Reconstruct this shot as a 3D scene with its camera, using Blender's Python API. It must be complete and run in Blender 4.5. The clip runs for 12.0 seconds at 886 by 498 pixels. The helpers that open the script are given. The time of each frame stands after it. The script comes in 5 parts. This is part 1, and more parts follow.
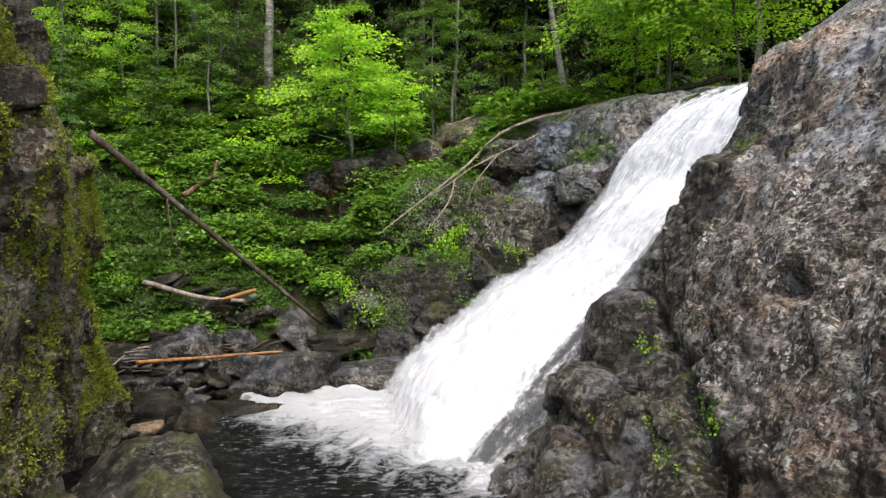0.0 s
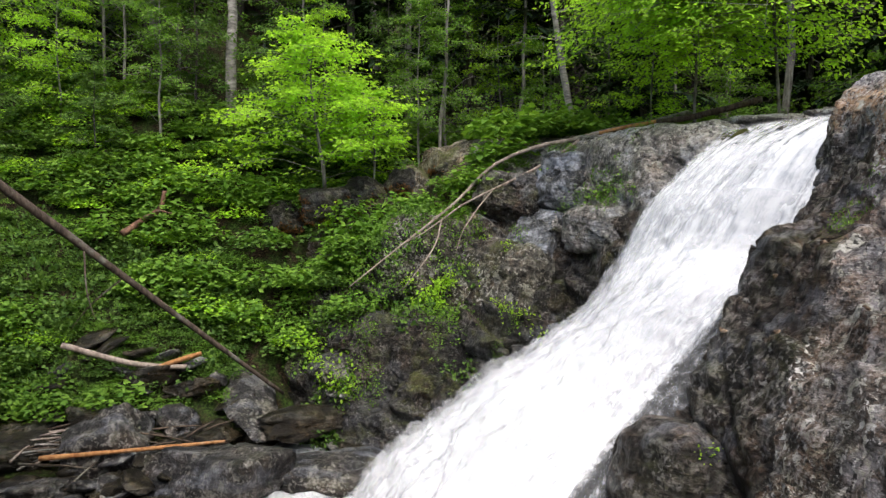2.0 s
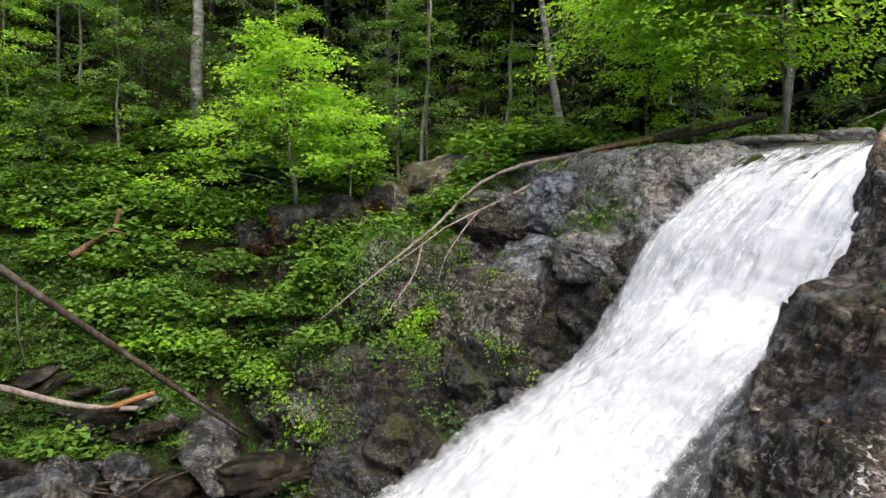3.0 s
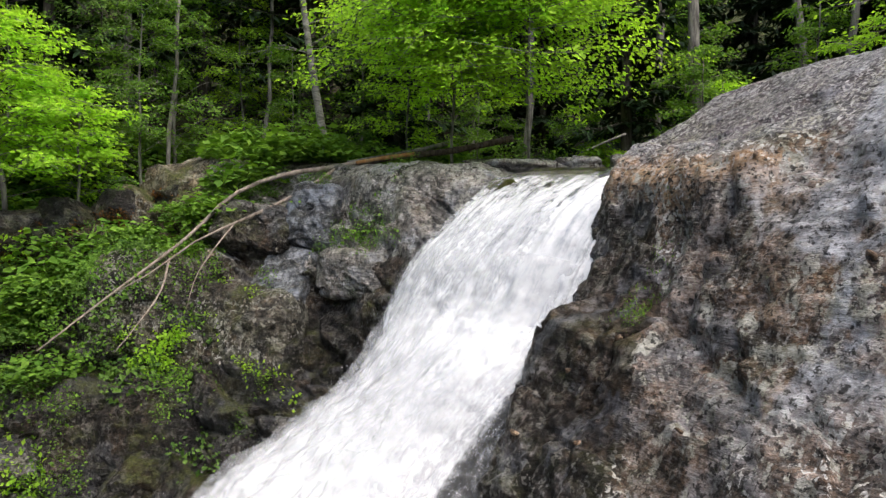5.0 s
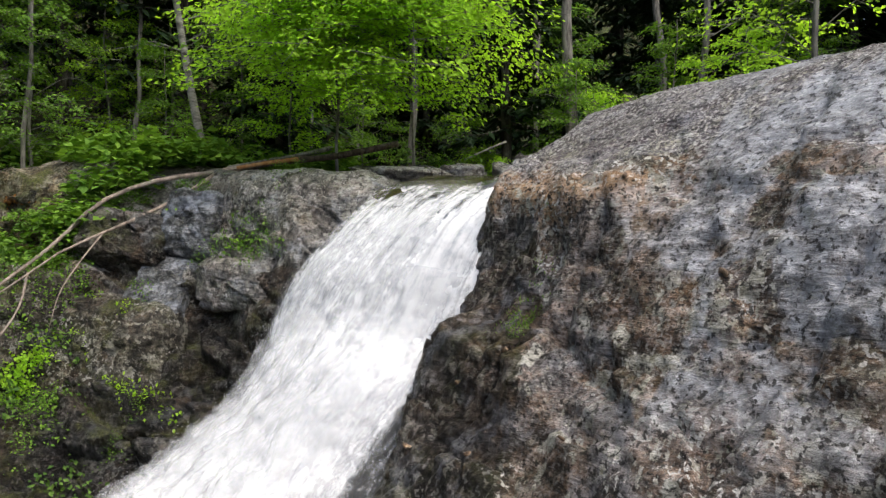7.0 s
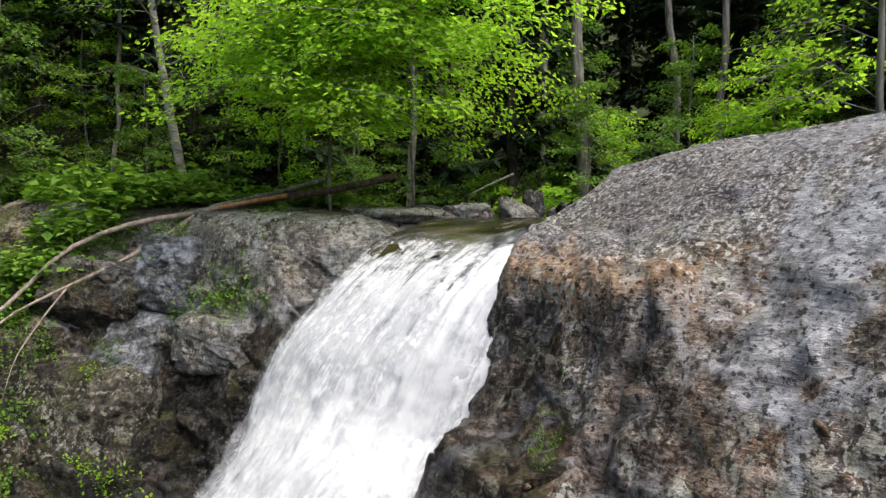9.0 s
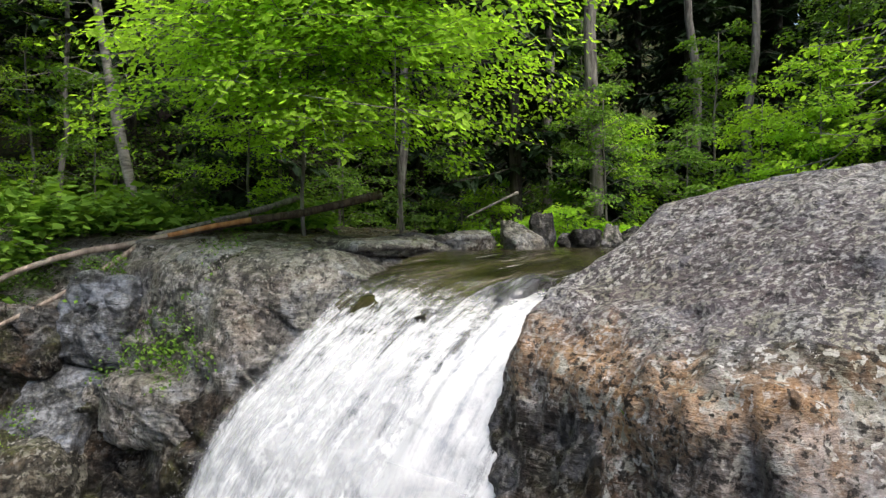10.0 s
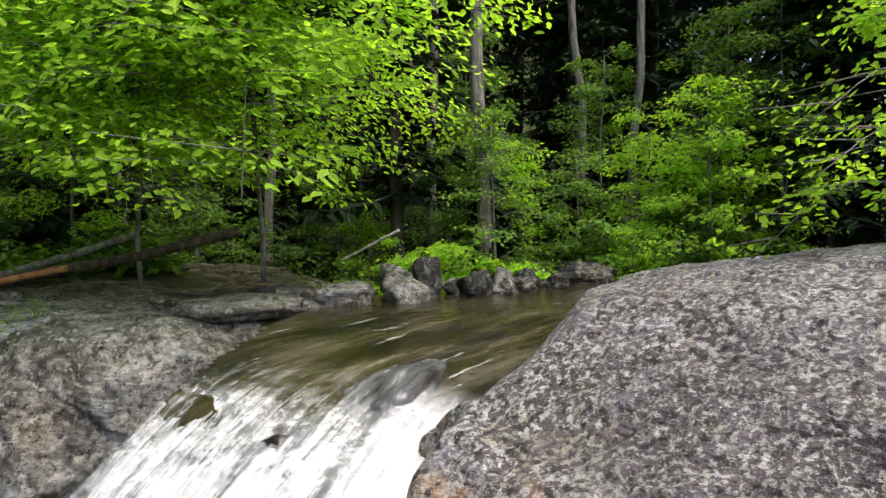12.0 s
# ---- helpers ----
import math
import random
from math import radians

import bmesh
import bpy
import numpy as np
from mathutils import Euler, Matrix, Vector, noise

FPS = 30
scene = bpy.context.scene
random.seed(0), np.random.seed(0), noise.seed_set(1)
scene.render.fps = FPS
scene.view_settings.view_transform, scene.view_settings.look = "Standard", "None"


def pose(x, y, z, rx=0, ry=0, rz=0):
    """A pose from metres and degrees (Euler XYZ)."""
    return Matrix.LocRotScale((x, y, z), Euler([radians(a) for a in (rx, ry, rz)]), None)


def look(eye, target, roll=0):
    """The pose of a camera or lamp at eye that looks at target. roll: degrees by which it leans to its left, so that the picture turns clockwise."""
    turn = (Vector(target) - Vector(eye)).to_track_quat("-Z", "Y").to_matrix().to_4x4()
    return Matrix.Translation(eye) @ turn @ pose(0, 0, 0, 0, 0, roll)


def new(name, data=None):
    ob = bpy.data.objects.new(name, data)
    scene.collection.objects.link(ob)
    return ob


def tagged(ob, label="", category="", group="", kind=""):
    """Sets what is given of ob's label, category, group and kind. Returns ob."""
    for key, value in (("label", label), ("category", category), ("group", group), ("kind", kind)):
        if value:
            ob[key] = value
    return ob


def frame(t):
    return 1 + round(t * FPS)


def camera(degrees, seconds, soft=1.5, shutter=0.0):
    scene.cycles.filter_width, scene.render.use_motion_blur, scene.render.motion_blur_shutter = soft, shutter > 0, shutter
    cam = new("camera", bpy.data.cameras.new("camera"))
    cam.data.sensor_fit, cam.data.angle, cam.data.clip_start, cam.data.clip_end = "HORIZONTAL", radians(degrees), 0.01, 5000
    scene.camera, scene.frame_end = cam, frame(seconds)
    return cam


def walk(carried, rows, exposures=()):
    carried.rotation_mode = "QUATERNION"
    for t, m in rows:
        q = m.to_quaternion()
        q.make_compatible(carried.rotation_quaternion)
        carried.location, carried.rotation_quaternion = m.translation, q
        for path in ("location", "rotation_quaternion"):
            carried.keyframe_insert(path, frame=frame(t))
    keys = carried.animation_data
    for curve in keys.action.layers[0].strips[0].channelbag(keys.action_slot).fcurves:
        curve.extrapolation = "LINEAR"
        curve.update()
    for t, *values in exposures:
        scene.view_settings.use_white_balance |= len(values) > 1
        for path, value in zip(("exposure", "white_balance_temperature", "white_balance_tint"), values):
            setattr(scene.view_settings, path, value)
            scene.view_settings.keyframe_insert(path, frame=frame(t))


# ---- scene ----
cam = camera(68.4, 12.0, 1.4)
METRES, EYE, TILT, LEAN, TURN = 8.0, 2.6, 2.0, -4.25, 0.0
ROWS = [
    (0.0, 0.0, 0.0, 0.0, -0.29, -3.54, 4.66),
    (0.5, 0.0098, 0.0526, 0.021, -0.42, -3.57, 4.59),
    (1.0, 0.0137, 0.1265, 0.0495, -0.42, -3.54, 4.53),
    (1.5, 0.0202, 0.1956, 0.0726, -0.55, -3.53, 4.44),
    (2.0, 0.0283, 0.2674, 0.0931, -0.85, -3.51, 4.36),
    (2.5, 0.0341, 0.3374, 0.1184, -1.09, -3.54, 4.27),
    (4.5, 0.0412, 0.4257, 0.1637, -15.59, -4.37, 2.96),
    (5.0, 0.0398, 0.4249, 0.164, -23.28, -4.83, 2.47),
    (5.5, 0.0383, 0.4232, 0.1644, -30.18, -5.2, 2.07),
    (6.0, 0.0348, 0.4222, 0.1652, -33.45, -5.46, 2.04),
    (6.5, 0.0333, 0.4217, 0.1669, -33.46, -5.51, 2.21),
    (7.0, 0.0334, 0.4214, 0.1837, -33.44, -5.56, 2.38),
    (9.0, 0.0989, 0.5233, 0.2537, -33.46, -5.42, 2.59),
    (9.5, 0.1615, 0.608, 0.2705, -33.5, -5.42, 2.63),
    (10.0, 0.2164, 0.6774, 0.2886, -33.52, -5.39, 2.65),
    (10.5, 0.2606, 0.731, 0.3004, -35.31, -5.38, 2.48),
    (11.0, 0.2868, 0.7639, 0.303, -41.8, -5.67, 1.89),
    (11.5, 0.2983, 0.7787, 0.3122, -43.92, -5.83, 1.83),
    (12.0, 0.3093, 0.7855, 0.3446, -43.9, -5.84, 1.97),
]
walk(cam, [(t, pose(0, 0, EYE, TILT, LEAN, TURN) @ pose(METRES * x, METRES * y, METRES * z, 90 + pitch, roll, yaw)) for t, x, y, z, yaw, pitch, roll in ROWS],
     [(0.0, 1.06, 6180, 10), (2.5, 0.96, 6180, 10), (5.0, 0.9, 6250, 10), (7.0, 0.86, 6300, 9), (9.5, 0.98, 6320, 9), (12.0, 1.12, 6400, 9)])

# ---- world and light ----
world = bpy.data.worlds.new("world")
scene.world = world
world.use_nodes = True
sky = world.node_tree.nodes.new("ShaderNodeTexSky")
sky.sky_type, sky.sun_disc = "NISHITA", False
SUN_UP, SUN_ROUND = radians(62), radians(168)
sky.dust_density, sky.ozone_density = 6.0, 0.6
sky.sun_elevation, sky.sun_rotation = SUN_UP, SUN_ROUND
background = world.node_tree.nodes["Background"]
background.inputs["Strength"].default_value = 0.15
world.node_tree.links.new(sky.outputs["Color"], background.inputs["Color"])
sun_data = bpy.data.lights.new("sun", "SUN")
sun_data.energy, sun_data.angle, sun_data.color = 1.6, radians(50), (1.0, 0.97, 0.92)
sun = new("sun", sun_data)
sun_way = Vector((math.sin(SUN_ROUND) * math.cos(SUN_UP), math.cos(SUN_ROUND) * math.cos(SUN_UP), math.sin(SUN_UP)))
sun.matrix_world = look(sun_way * 50, (0, 0, 0))

# ---- material helpers ----


class Nodes:
    """A small hand for building node materials."""

    def __init__(self, name):
        self.mat = bpy.data.materials.new(name)
        self.mat.use_nodes = True
        self.tree = self.mat.node_tree
        self.bsdf = self.tree.nodes["Principled BSDF"]
        self.out = self.tree.nodes["Material Output"]
        self.coords = self.tree.nodes.new("ShaderNodeTexCoord").outputs["Object"]

    def link(self, a, b):
        self.tree.links.new(a, b)

    def put(self, socket, value):
        if hasattr(value, "is_output"):
            self.link(value, socket)
        else:
            socket.default_value = value

    def mapped(self, scale=(1, 1, 1), turn=(0, 0, 0), source=None):
        n = self.tree.nodes.new("ShaderNodeMapping")
        n.inputs["Scale"].default_value, n.inputs["Rotation"].default_value = scale, [radians(a) for a in turn]
        self.link(source or self.coords, n.inputs["Vector"])
        return n.outputs["Vector"]

    def noise(self, scale, detail=4.0, rough=0.6, vector=None, distort=0.0):
        n = self.tree.nodes.new("ShaderNodeTexNoise")
        n.inputs["Scale"].default_value, n.inputs["Detail"].default_value = scale, detail
        n.inputs["Roughness"].default_value, n.inputs["Distortion"].default_value = rough, distort
        self.link(vector or self.coords, n.inputs["Vector"])
        return n.outputs["Fac"]

    def tint_noise(self, scale, vector=None):
        n = self.tree.nodes.new("ShaderNodeTexNoise")
        n.inputs["Scale"].default_value, n.inputs["Detail"].default_value = scale, 3.0
        self.link(vector or self.coords, n.inputs["Vector"])
        return n.outputs["Color"]

    def cells(self, scale, feature="F1", vector=None, out="Distance"):
        n = self.tree.nodes.new("ShaderNodeTexVoronoi")
        n.feature = feature
        n.inputs["Scale"].default_value = scale
        self.link(vector or self.coords, n.inputs["Vector"])
        return n.outputs[out]

    def ramp(self, fac, *stops):
        n = self.tree.nodes.new("ShaderNodeValToRGB")
        e = n.color_ramp.elements
        while len(e) < len(stops):
            e.new(0.5)
        for el, (at, c) in zip(e, stops):
            el.position = at
            el.color = (c, c, c, 1) if isinstance(c, (int, float)) else (*c, 1)
        self.link(fac, n.inputs["Fac"])
        return n.outputs["Color"]

    def mix(self, fac, a, b, mode="MIX"):
        n = self.tree.nodes.new("ShaderNodeMix")
        n.data_type, n.blend_type = "RGBA", mode
        for key, v in ((0, fac), (6, a), (7, b)):
            if isinstance(v, tuple):
                v = (*v, 1)
            self.put(n.inputs[key], v)
        return n.outputs[2]

    def math(self, op, a, b=0.0, c=0.0):
        n = self.tree.nodes.new("ShaderNodeMath")
        n.operation = op
        self.put(n.inputs[0], a), self.put(n.inputs[1], b), self.put(n.inputs[2], c)
        return n.outputs[0]

    def axis(self, vector, which):
        n = self.tree.nodes.new("ShaderNodeSeparateXYZ")
        self.link(vector, n.inputs[0])
        return n.outputs[which]

    def up(self):
        return self.axis(self.tree.nodes.new("ShaderNodeNewGeometry").outputs["Normal"], 2)

    def island(self):
        return self.tree.nodes.new("ShaderNodeNewGeometry").outputs["Random Per Island"]

    def each(self):
        return self.tree.nodes.new("ShaderNodeObjectInfo").outputs["Random"]

    def bump(self, height, strength=0.5, distance=0.02, under=None):
        n = self.tree.nodes.new("ShaderNodeBump")
        n.inputs["Strength"].default_value, n.inputs["Distance"].default_value = strength, distance
        self.link(height, n.inputs["Height"])
        if under is not None:
            self.link(under, n.inputs["Normal"])
        return n.outputs["Normal"]

    def done(self, color, rough=0.7, normal=None, **more):
        if isinstance(color, tuple):
            color = (*color, 1)
        self.put(self.bsdf.inputs["Base Color"], color)
        self.put(self.bsdf.inputs["Roughness"], rough)
        if normal is not None:
            self.link(normal, self.bsdf.inputs["Normal"])
        for key, v in more.items():
            self.put(self.bsdf.inputs[key.replace("_", " ")], v)
        return self.mat


def rock_material(name, dark, mid, pale, rust=0.3, lichen=0.4, moss=0.3, wet=0.0, grain=(1, 1, 1), turn=(0, 0, 0), speck=0.5, moss_up=(0.2, 0.75), stain_and_sheen=False, flute=0.0, crust=0.0, warm=(1.22, 0.95, 0.74)):
    n = Nodes(name)
    g = n.mapped(grain, turn)
    big = n.noise(0.9, 8, 0.68, g, 0.5)
    fold = n.noise(2.2, 7, 0.64, n.mapped((grain[0] * 0.75, grain[1] * 1.25, grain[2] * 1.35), turn), 0.25)
    fine = n.noise(14, 7, 0.72)
    crag = n.noise(6.5, 9, 0.7, None, 0.2)
    flake = n.noise(8.0, 6, 0.68, n.mapped((1.3, 1.3, 0.8), (8, 12, 0)))
    tone = n.math("ADD", n.math("MULTIPLY", fine, 0.3), n.math("ADD", n.math("MULTIPLY", n.math("ADD", crag, flake), 0.2), n.math("MULTIPLY", fold, 0.36)))
    # split faces: each chip of the stone has its own tone and lies at its own level
    warp = n.tree.nodes.new("ShaderNodeVectorMath")
    warp.operation = "MULTIPLY_ADD"
    n.link(n.tint_noise(2.5, g), warp.inputs[0])
    warp.inputs[1].default_value = (0.5, 0.5, 0.5)
    n.link(g, warp.inputs[2])
    chip = n.axis(n.cells(2.6, "F1", warp.outputs[0], "Color"), 0)
    flint = n.axis(n.cells(8.0, "F1", warp.outputs[0], "Color"), 1)
    tone = n.math("ADD", tone, n.math("ADD", n.math("MULTIPLY_ADD", chip, 0.03, -0.022), n.math("MULTIPLY_ADD", flint, 0.022, -0.016)))
    # thin layers of the schist
    layer = n.noise(3.4, 6, 0.66, n.mapped((1.2, 1.2, 7.0), (22, -24, 25)), 0.6)
    tone = n.math("ADD", tone, n.math("MULTIPLY_ADD", layer, 0.085, -0.046))
    tone = n.math("MULTIPLY", tone, 0.943)
    color = n.ramp(tone, (0.45, dark), (0.508, mid), (0.57, pale)) if crust < 0.9 else n.ramp(tone, (0.34, dark), (0.508, mid), (0.7, pale))
    # broad drifts of browner and bluer rock
    color = n.mix(n.ramp(big, (0.4, 0.0), (0.6, 0.8)), color, n.mix(1.0, color, warm if crust < 1 else (1.08, 0.96, 0.96), "MULTIPLY"))
    if rust:
        patch = n.math("MULTIPLY", n.ramp(n.noise(1.3, 7, 0.72, g), (0.5, 0.0), (0.62, rust)), n.ramp(n.noise(9, 6, 0.75), (0.38, 0.15), (0.58, 1.0)))
        color = n.mix(patch, color, n.ramp(fine, (0.4, (0.06, 0.033, 0.017)), (0.62, (0.24, 0.15, 0.082))))
    # pale plates, tinted bluish to help paint the sky's sheen
    band = n.noise(1.5, 6, 0.6, n.mapped((0.45, 1.8, 1.8), (15, 25, 40)), 0.4)
    plate = n.math("MULTIPLY", n.ramp(band, (0.535, 0.0), (0.6, 0.5)), n.ramp(crag, (0.42, 0.35), (0.52, 1.0)))
    color = n.mix(plate, color, tuple(c * k for c, k in zip(pale, (0.95, 1.0, 1.1))))
    if stain_and_sheen:
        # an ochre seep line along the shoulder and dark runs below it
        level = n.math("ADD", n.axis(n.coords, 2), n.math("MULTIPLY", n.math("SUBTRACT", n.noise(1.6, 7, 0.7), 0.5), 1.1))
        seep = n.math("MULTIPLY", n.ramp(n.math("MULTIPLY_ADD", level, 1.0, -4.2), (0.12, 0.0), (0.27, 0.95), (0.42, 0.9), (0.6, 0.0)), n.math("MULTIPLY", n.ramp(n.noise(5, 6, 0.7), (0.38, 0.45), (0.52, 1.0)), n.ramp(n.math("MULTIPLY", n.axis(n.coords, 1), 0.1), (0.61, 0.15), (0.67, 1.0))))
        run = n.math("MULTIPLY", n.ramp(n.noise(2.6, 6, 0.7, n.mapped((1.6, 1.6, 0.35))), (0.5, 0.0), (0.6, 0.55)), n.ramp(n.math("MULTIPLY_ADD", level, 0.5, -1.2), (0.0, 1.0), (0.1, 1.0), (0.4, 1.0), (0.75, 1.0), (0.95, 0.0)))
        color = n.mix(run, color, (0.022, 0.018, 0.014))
        color = n.mix(seep, color, n.ramp(fine, (0.4, (0.2, 0.112, 0.052)), (0.6, (0.44, 0.28, 0.15))))
    if lichen:
        zone = n.ramp(n.noise(0.8, 6, 0.66, None, 0.5), (0.42, 0.08), (0.54, 1.0))
        spot = n.math("MULTIPLY", n.ramp(n.noise(24, 3, 0.5, n.mapped((1.1, 1.1, 0.8), turn), 0.3), (0.56, 0.0), (0.585, lichen)), zone)
        color = n.mix(spot, color, n.ramp(n.noise(6, 4), (0.42, (0.3, 0.285, 0.22)), (0.56, (0.5, 0.49, 0.46))))
        blot = n.math("MULTIPLY", n.ramp(n.noise(6.0 if crust < 0.9 else 30.0, 6, 0.6, n.mapped((1.1, 1.1, 0.85)), 0.2), (0.56, 0.0), (0.575, lichen)), n.ramp(n.noise(1.1, 4), (0.43, 0.0), (0.53, 1.0)))
        color = n.mix(blot, color, n.ramp(fine, (0.4, (0.17, 0.16, 0.12)), (0.58, (0.38, 0.37, 0.32))))
    if crust:
        # crisp-edged crusts of pale lichen with a few yellow-green ones and black tufts between them
        over = n.math("MULTIPLY", n.ramp(n.noise(38, 5, 0.62, n.mapped((0.85, 0.85, 1.25)), 0.2), (0.52, 0.0), (0.56, 0.68)), n.ramp(n.noise(0.9, 5, 0.6), (0.4, 0.6 * crust), (0.55, crust)))
        color = n.mix(over, color, n.mix(n.ramp(n.noise(2.4, 5, 0.7), (0.54, 0.0), (0.6, 0.6)), n.ramp(n.noise(22, 5, 0.7), (0.4, (0.2, 0.195, 0.185)), (0.58, (0.56, 0.55, 0.53))), (0.27, 0.26, 0.13)))
        black = n.math("MULTIPLY", n.ramp(n.noise(46, 5, 0.64, n.mapped((0.85, 0.85, 1.25))), (0.55, 0.0), (0.585, 0.55)), n.ramp(n.noise(1.3, 5), (0.42, 0.2), (0.55, 1.0)))
        color = n.mix(black, color, (0.018, 0.018, 0.016))
    sky_sheen = None
    if stain_and_sheen:
        # sky sheen on the smooth upper planes, painted in as pale blue-grey
        sky_sheen = n.math("MULTIPLY", n.ramp(n.noise(0.85, 6, 0.56, n.mapped((0.5, 1.5, 1.5), (20, 30, 40)), 0.3), (0.49, 0.0), (0.53, 0.85)), n.math("MULTIPLY", n.math("MULTIPLY", n.ramp(fine, (0.42, 0.5), (0.5, 1.0)), n.ramp(n.math("MULTIPLY", n.axis(n.coords, 1), 0.1), (0.58, 1.0), (0.68, 0.12))), n.ramp(n.math("MULTIPLY", level, 0.2), (0.58, 0.05), (0.68, 1.0))))
        color = n.mix(sky_sheen, color, n.ramp(crag, (0.42, (0.16, 0.168, 0.185)), (0.58, (0.4, 0.415, 0.445))))
    pit = n.ramp(n.noise(22, 5, 0.66), (0.4, speck), (0.45, 0.0))
    color = n.mix(pit, color, tuple(c * 0.3 for c in dark))
    if moss:
        where = n.math("MULTIPLY", n.ramp(n.noise(1.6, 8, 0.72), (0.5, 0.0), (0.6, 1.0)), n.ramp(n.up(), (moss_up[0], 0.3), (moss_up[1], 1.0)))
        tint = n.ramp(n.noise(30, 5, 0.75), (0.35, (0.012, 0.014, 0.004)), (0.52, (0.05, 0.056, 0.012)), (0.7, (0.13, 0.135, 0.03)))
        color = n.mix(n.math("MULTIPLY", where, moss), color, tint)
    height = n.math("ADD", n.math("MULTIPLY", fold, 0.55), n.math("ADD", n.math("MULTIPLY", crag, 0.4), n.math("MULTIPLY", n.noise(34, 5, 0.75), 0.2)))
    height = n.math("ADD", height, n.math("MULTIPLY", layer, 0.6))
    height = n.math("ADD", height, n.math("ADD", n.math("MULTIPLY", chip, 0.3), n.math("MULTIPLY", flint, 0.16)))
    if flute:
        height = n.math("ADD", height, n.math("MULTIPLY", flake, flute))
    gloss = n.ramp(n.noise(2.2, 6, 0.65), (0.38, 0.9 - 0.45 * wet), (0.62, 0.7 - 0.55 * wet))
    # a film of water lowers the sheen of the stone
    n.bsdf.inputs["Specular IOR Level"].default_value = 0.32 - 0.14 * wet
    return n.done(color, gloss, n.bump(height, 1.0, 0.075))


M_OUTCROP = rock_material("weathered_schist", (0.017, 0.012, 0.008), (0.104, 0.076, 0.055), (0.34, 0.31, 0.29), 0.85, 1.0, 0.14, 0.35, (0.9, 1.2, 1.4), (10, 35, 30), 0.9, stain_and_sheen=True, flute=0.35, crust=0.4)
M_CROWN = rock_material("lichened_schist", (0.032, 0.0275, 0.03), (0.085, 0.074, 0.079), (0.2, 0.187, 0.195), 0.2, 0.8, 0.08, 0.3, (0.9, 1.2, 1.4), (10, 35, 30), 0.85, stain_and_sheen=True, flute=0.3, crust=1.0)
M_BENCH = rock_material("wet_bench_schist", (0.007, 0.0058, 0.005), (0.028, 0.024, 0.02), (0.14, 0.137, 0.14), 0.35, 0.25, 0.25, 0.75, (0.9, 1.2, 1.4), (10, 35, 30), 0.8, flute=0.1)
M_CLIFF = rock_material("dark_wet_schist", (0.005, 0.0045, 0.004), (0.028, 0.0235, 0.018), (0.13, 0.126, 0.12), 0.4, 0.3, 0.85, 0.55, (1.5, 1.3, 0.7), (0, 20, 10), 0.85, flute=0.9)
# wet cliff rock again, with the deep shade by the fall painted in
M_FOOT = rock_material("wet_shaded_schist", (0.003, 0.0026, 0.0022), (0.011, 0.0095, 0.008), (0.07, 0.068, 0.068), 0.2, 0.15, 0.75, 0.7, (1.5, 1.3, 0.7), (0, 20, 10), 0.85, flute=0.9)
M_LEDGE = rock_material("pale_ledge_schist", (0.036, 0.033, 0.03), (0.16, 0.15, 0.136), (0.38, 0.375, 0.37), 0.25, 0.7, 0.25, 0.85, (1.2, 1.3, 1.0), (0, 20, 10), 0.85, flute=0.5, warm=(1.1, 0.97, 0.86))
# the ledge is wet from the stream and shines
M_LEDGE.node_tree.nodes["Principled BSDF"].inputs["Specular IOR Level"].default_value = 0.6
M_SLAB = rock_material("smooth_blue_grey_schist", (0.025, 0.026, 0.028), (0.095, 0.1, 0.108), (0.3, 0.315, 0.34), 0.08, 0.2, 0.15, 0.75, (0.6, 2.2, 2.2), (0, 20, 10), 0.4, flute=0.2, warm=(1.02, 0.98, 0.95))
M_BROWN = rock_material("lichened_brown_schist", (0.008, 0.007, 0.005), (0.03, 0.026, 0.019), (0.12, 0.11, 0.088), 0.3, 0.6, 0.8, 0.4, (1.5, 1.3, 0.7), (0, 20, 10), 0.85, flute=0.9, warm=(1.1, 0.98, 0.84))
M_WALL = rock_material("mossy_wall_rock", (0.02, 0.016, 0.0095), (0.085, 0.07, 0.043), (0.26, 0.235, 0.17), 0.4, 0.5, 1.0, 0.3, (2.0, 2.0, 0.5), (0, 0, 0), 0.85, (-0.4, 0.5), flute=0.8)
M_BOULDER = rock_material("boulder_rock", (0.008, 0.008, 0.008), (0.031, 0.03, 0.031), (0.14, 0.14, 0.15), 0.15, 0.3, 0.2, 0.6, speck=0.6)
M_MOSSY = rock_material("moss_grown_rock", (0.007, 0.006, 0.0045), (0.026, 0.022, 0.015), (0.1, 0.093, 0.07), 0.2, 0.3, 1.0, 0.3, moss_up=(-0.6, -0.1))
M_OCHRE = rock_material("ochre_stone", (0.1, 0.07, 0.045), (0.26, 0.18, 0.11), (0.4, 0.31, 0.22), 0.1, 0.2, 0.0, 0.4)
M_WETROCK = rock_material("soaked_rock", (0.006, 0.005, 0.003), (0.019, 0.0165, 0.0095), (0.06, 0.056, 0.045), 0.1, 0.0, 0.06, 0.9, speck=0.5)


def ground_material():
    n = Nodes("forest_floor")
    a = n.noise(2.5, 6, 0.7)
    litter = n.ramp(n.noise(30, 5, 0.8), (0.4, (0.006, 0.004, 0.003)), (0.52, (0.028, 0.018, 0.011)), (0.64, (0.1, 0.065, 0.038)))
    moss = n.ramp(n.noise(26, 4, 0.7), (0.4, (0.01, 0.018, 0.005)), (0.62, (0.06, 0.1, 0.018)))
    color = n.mix(n.ramp(a, (0.42, 0.0), (0.58, 1.0)), litter, moss)
    return n.done(color, 0.95, n.bump(n.noise(22, 6, 0.8), 1.0, 0.08), Specular_IOR_Level=0.1)


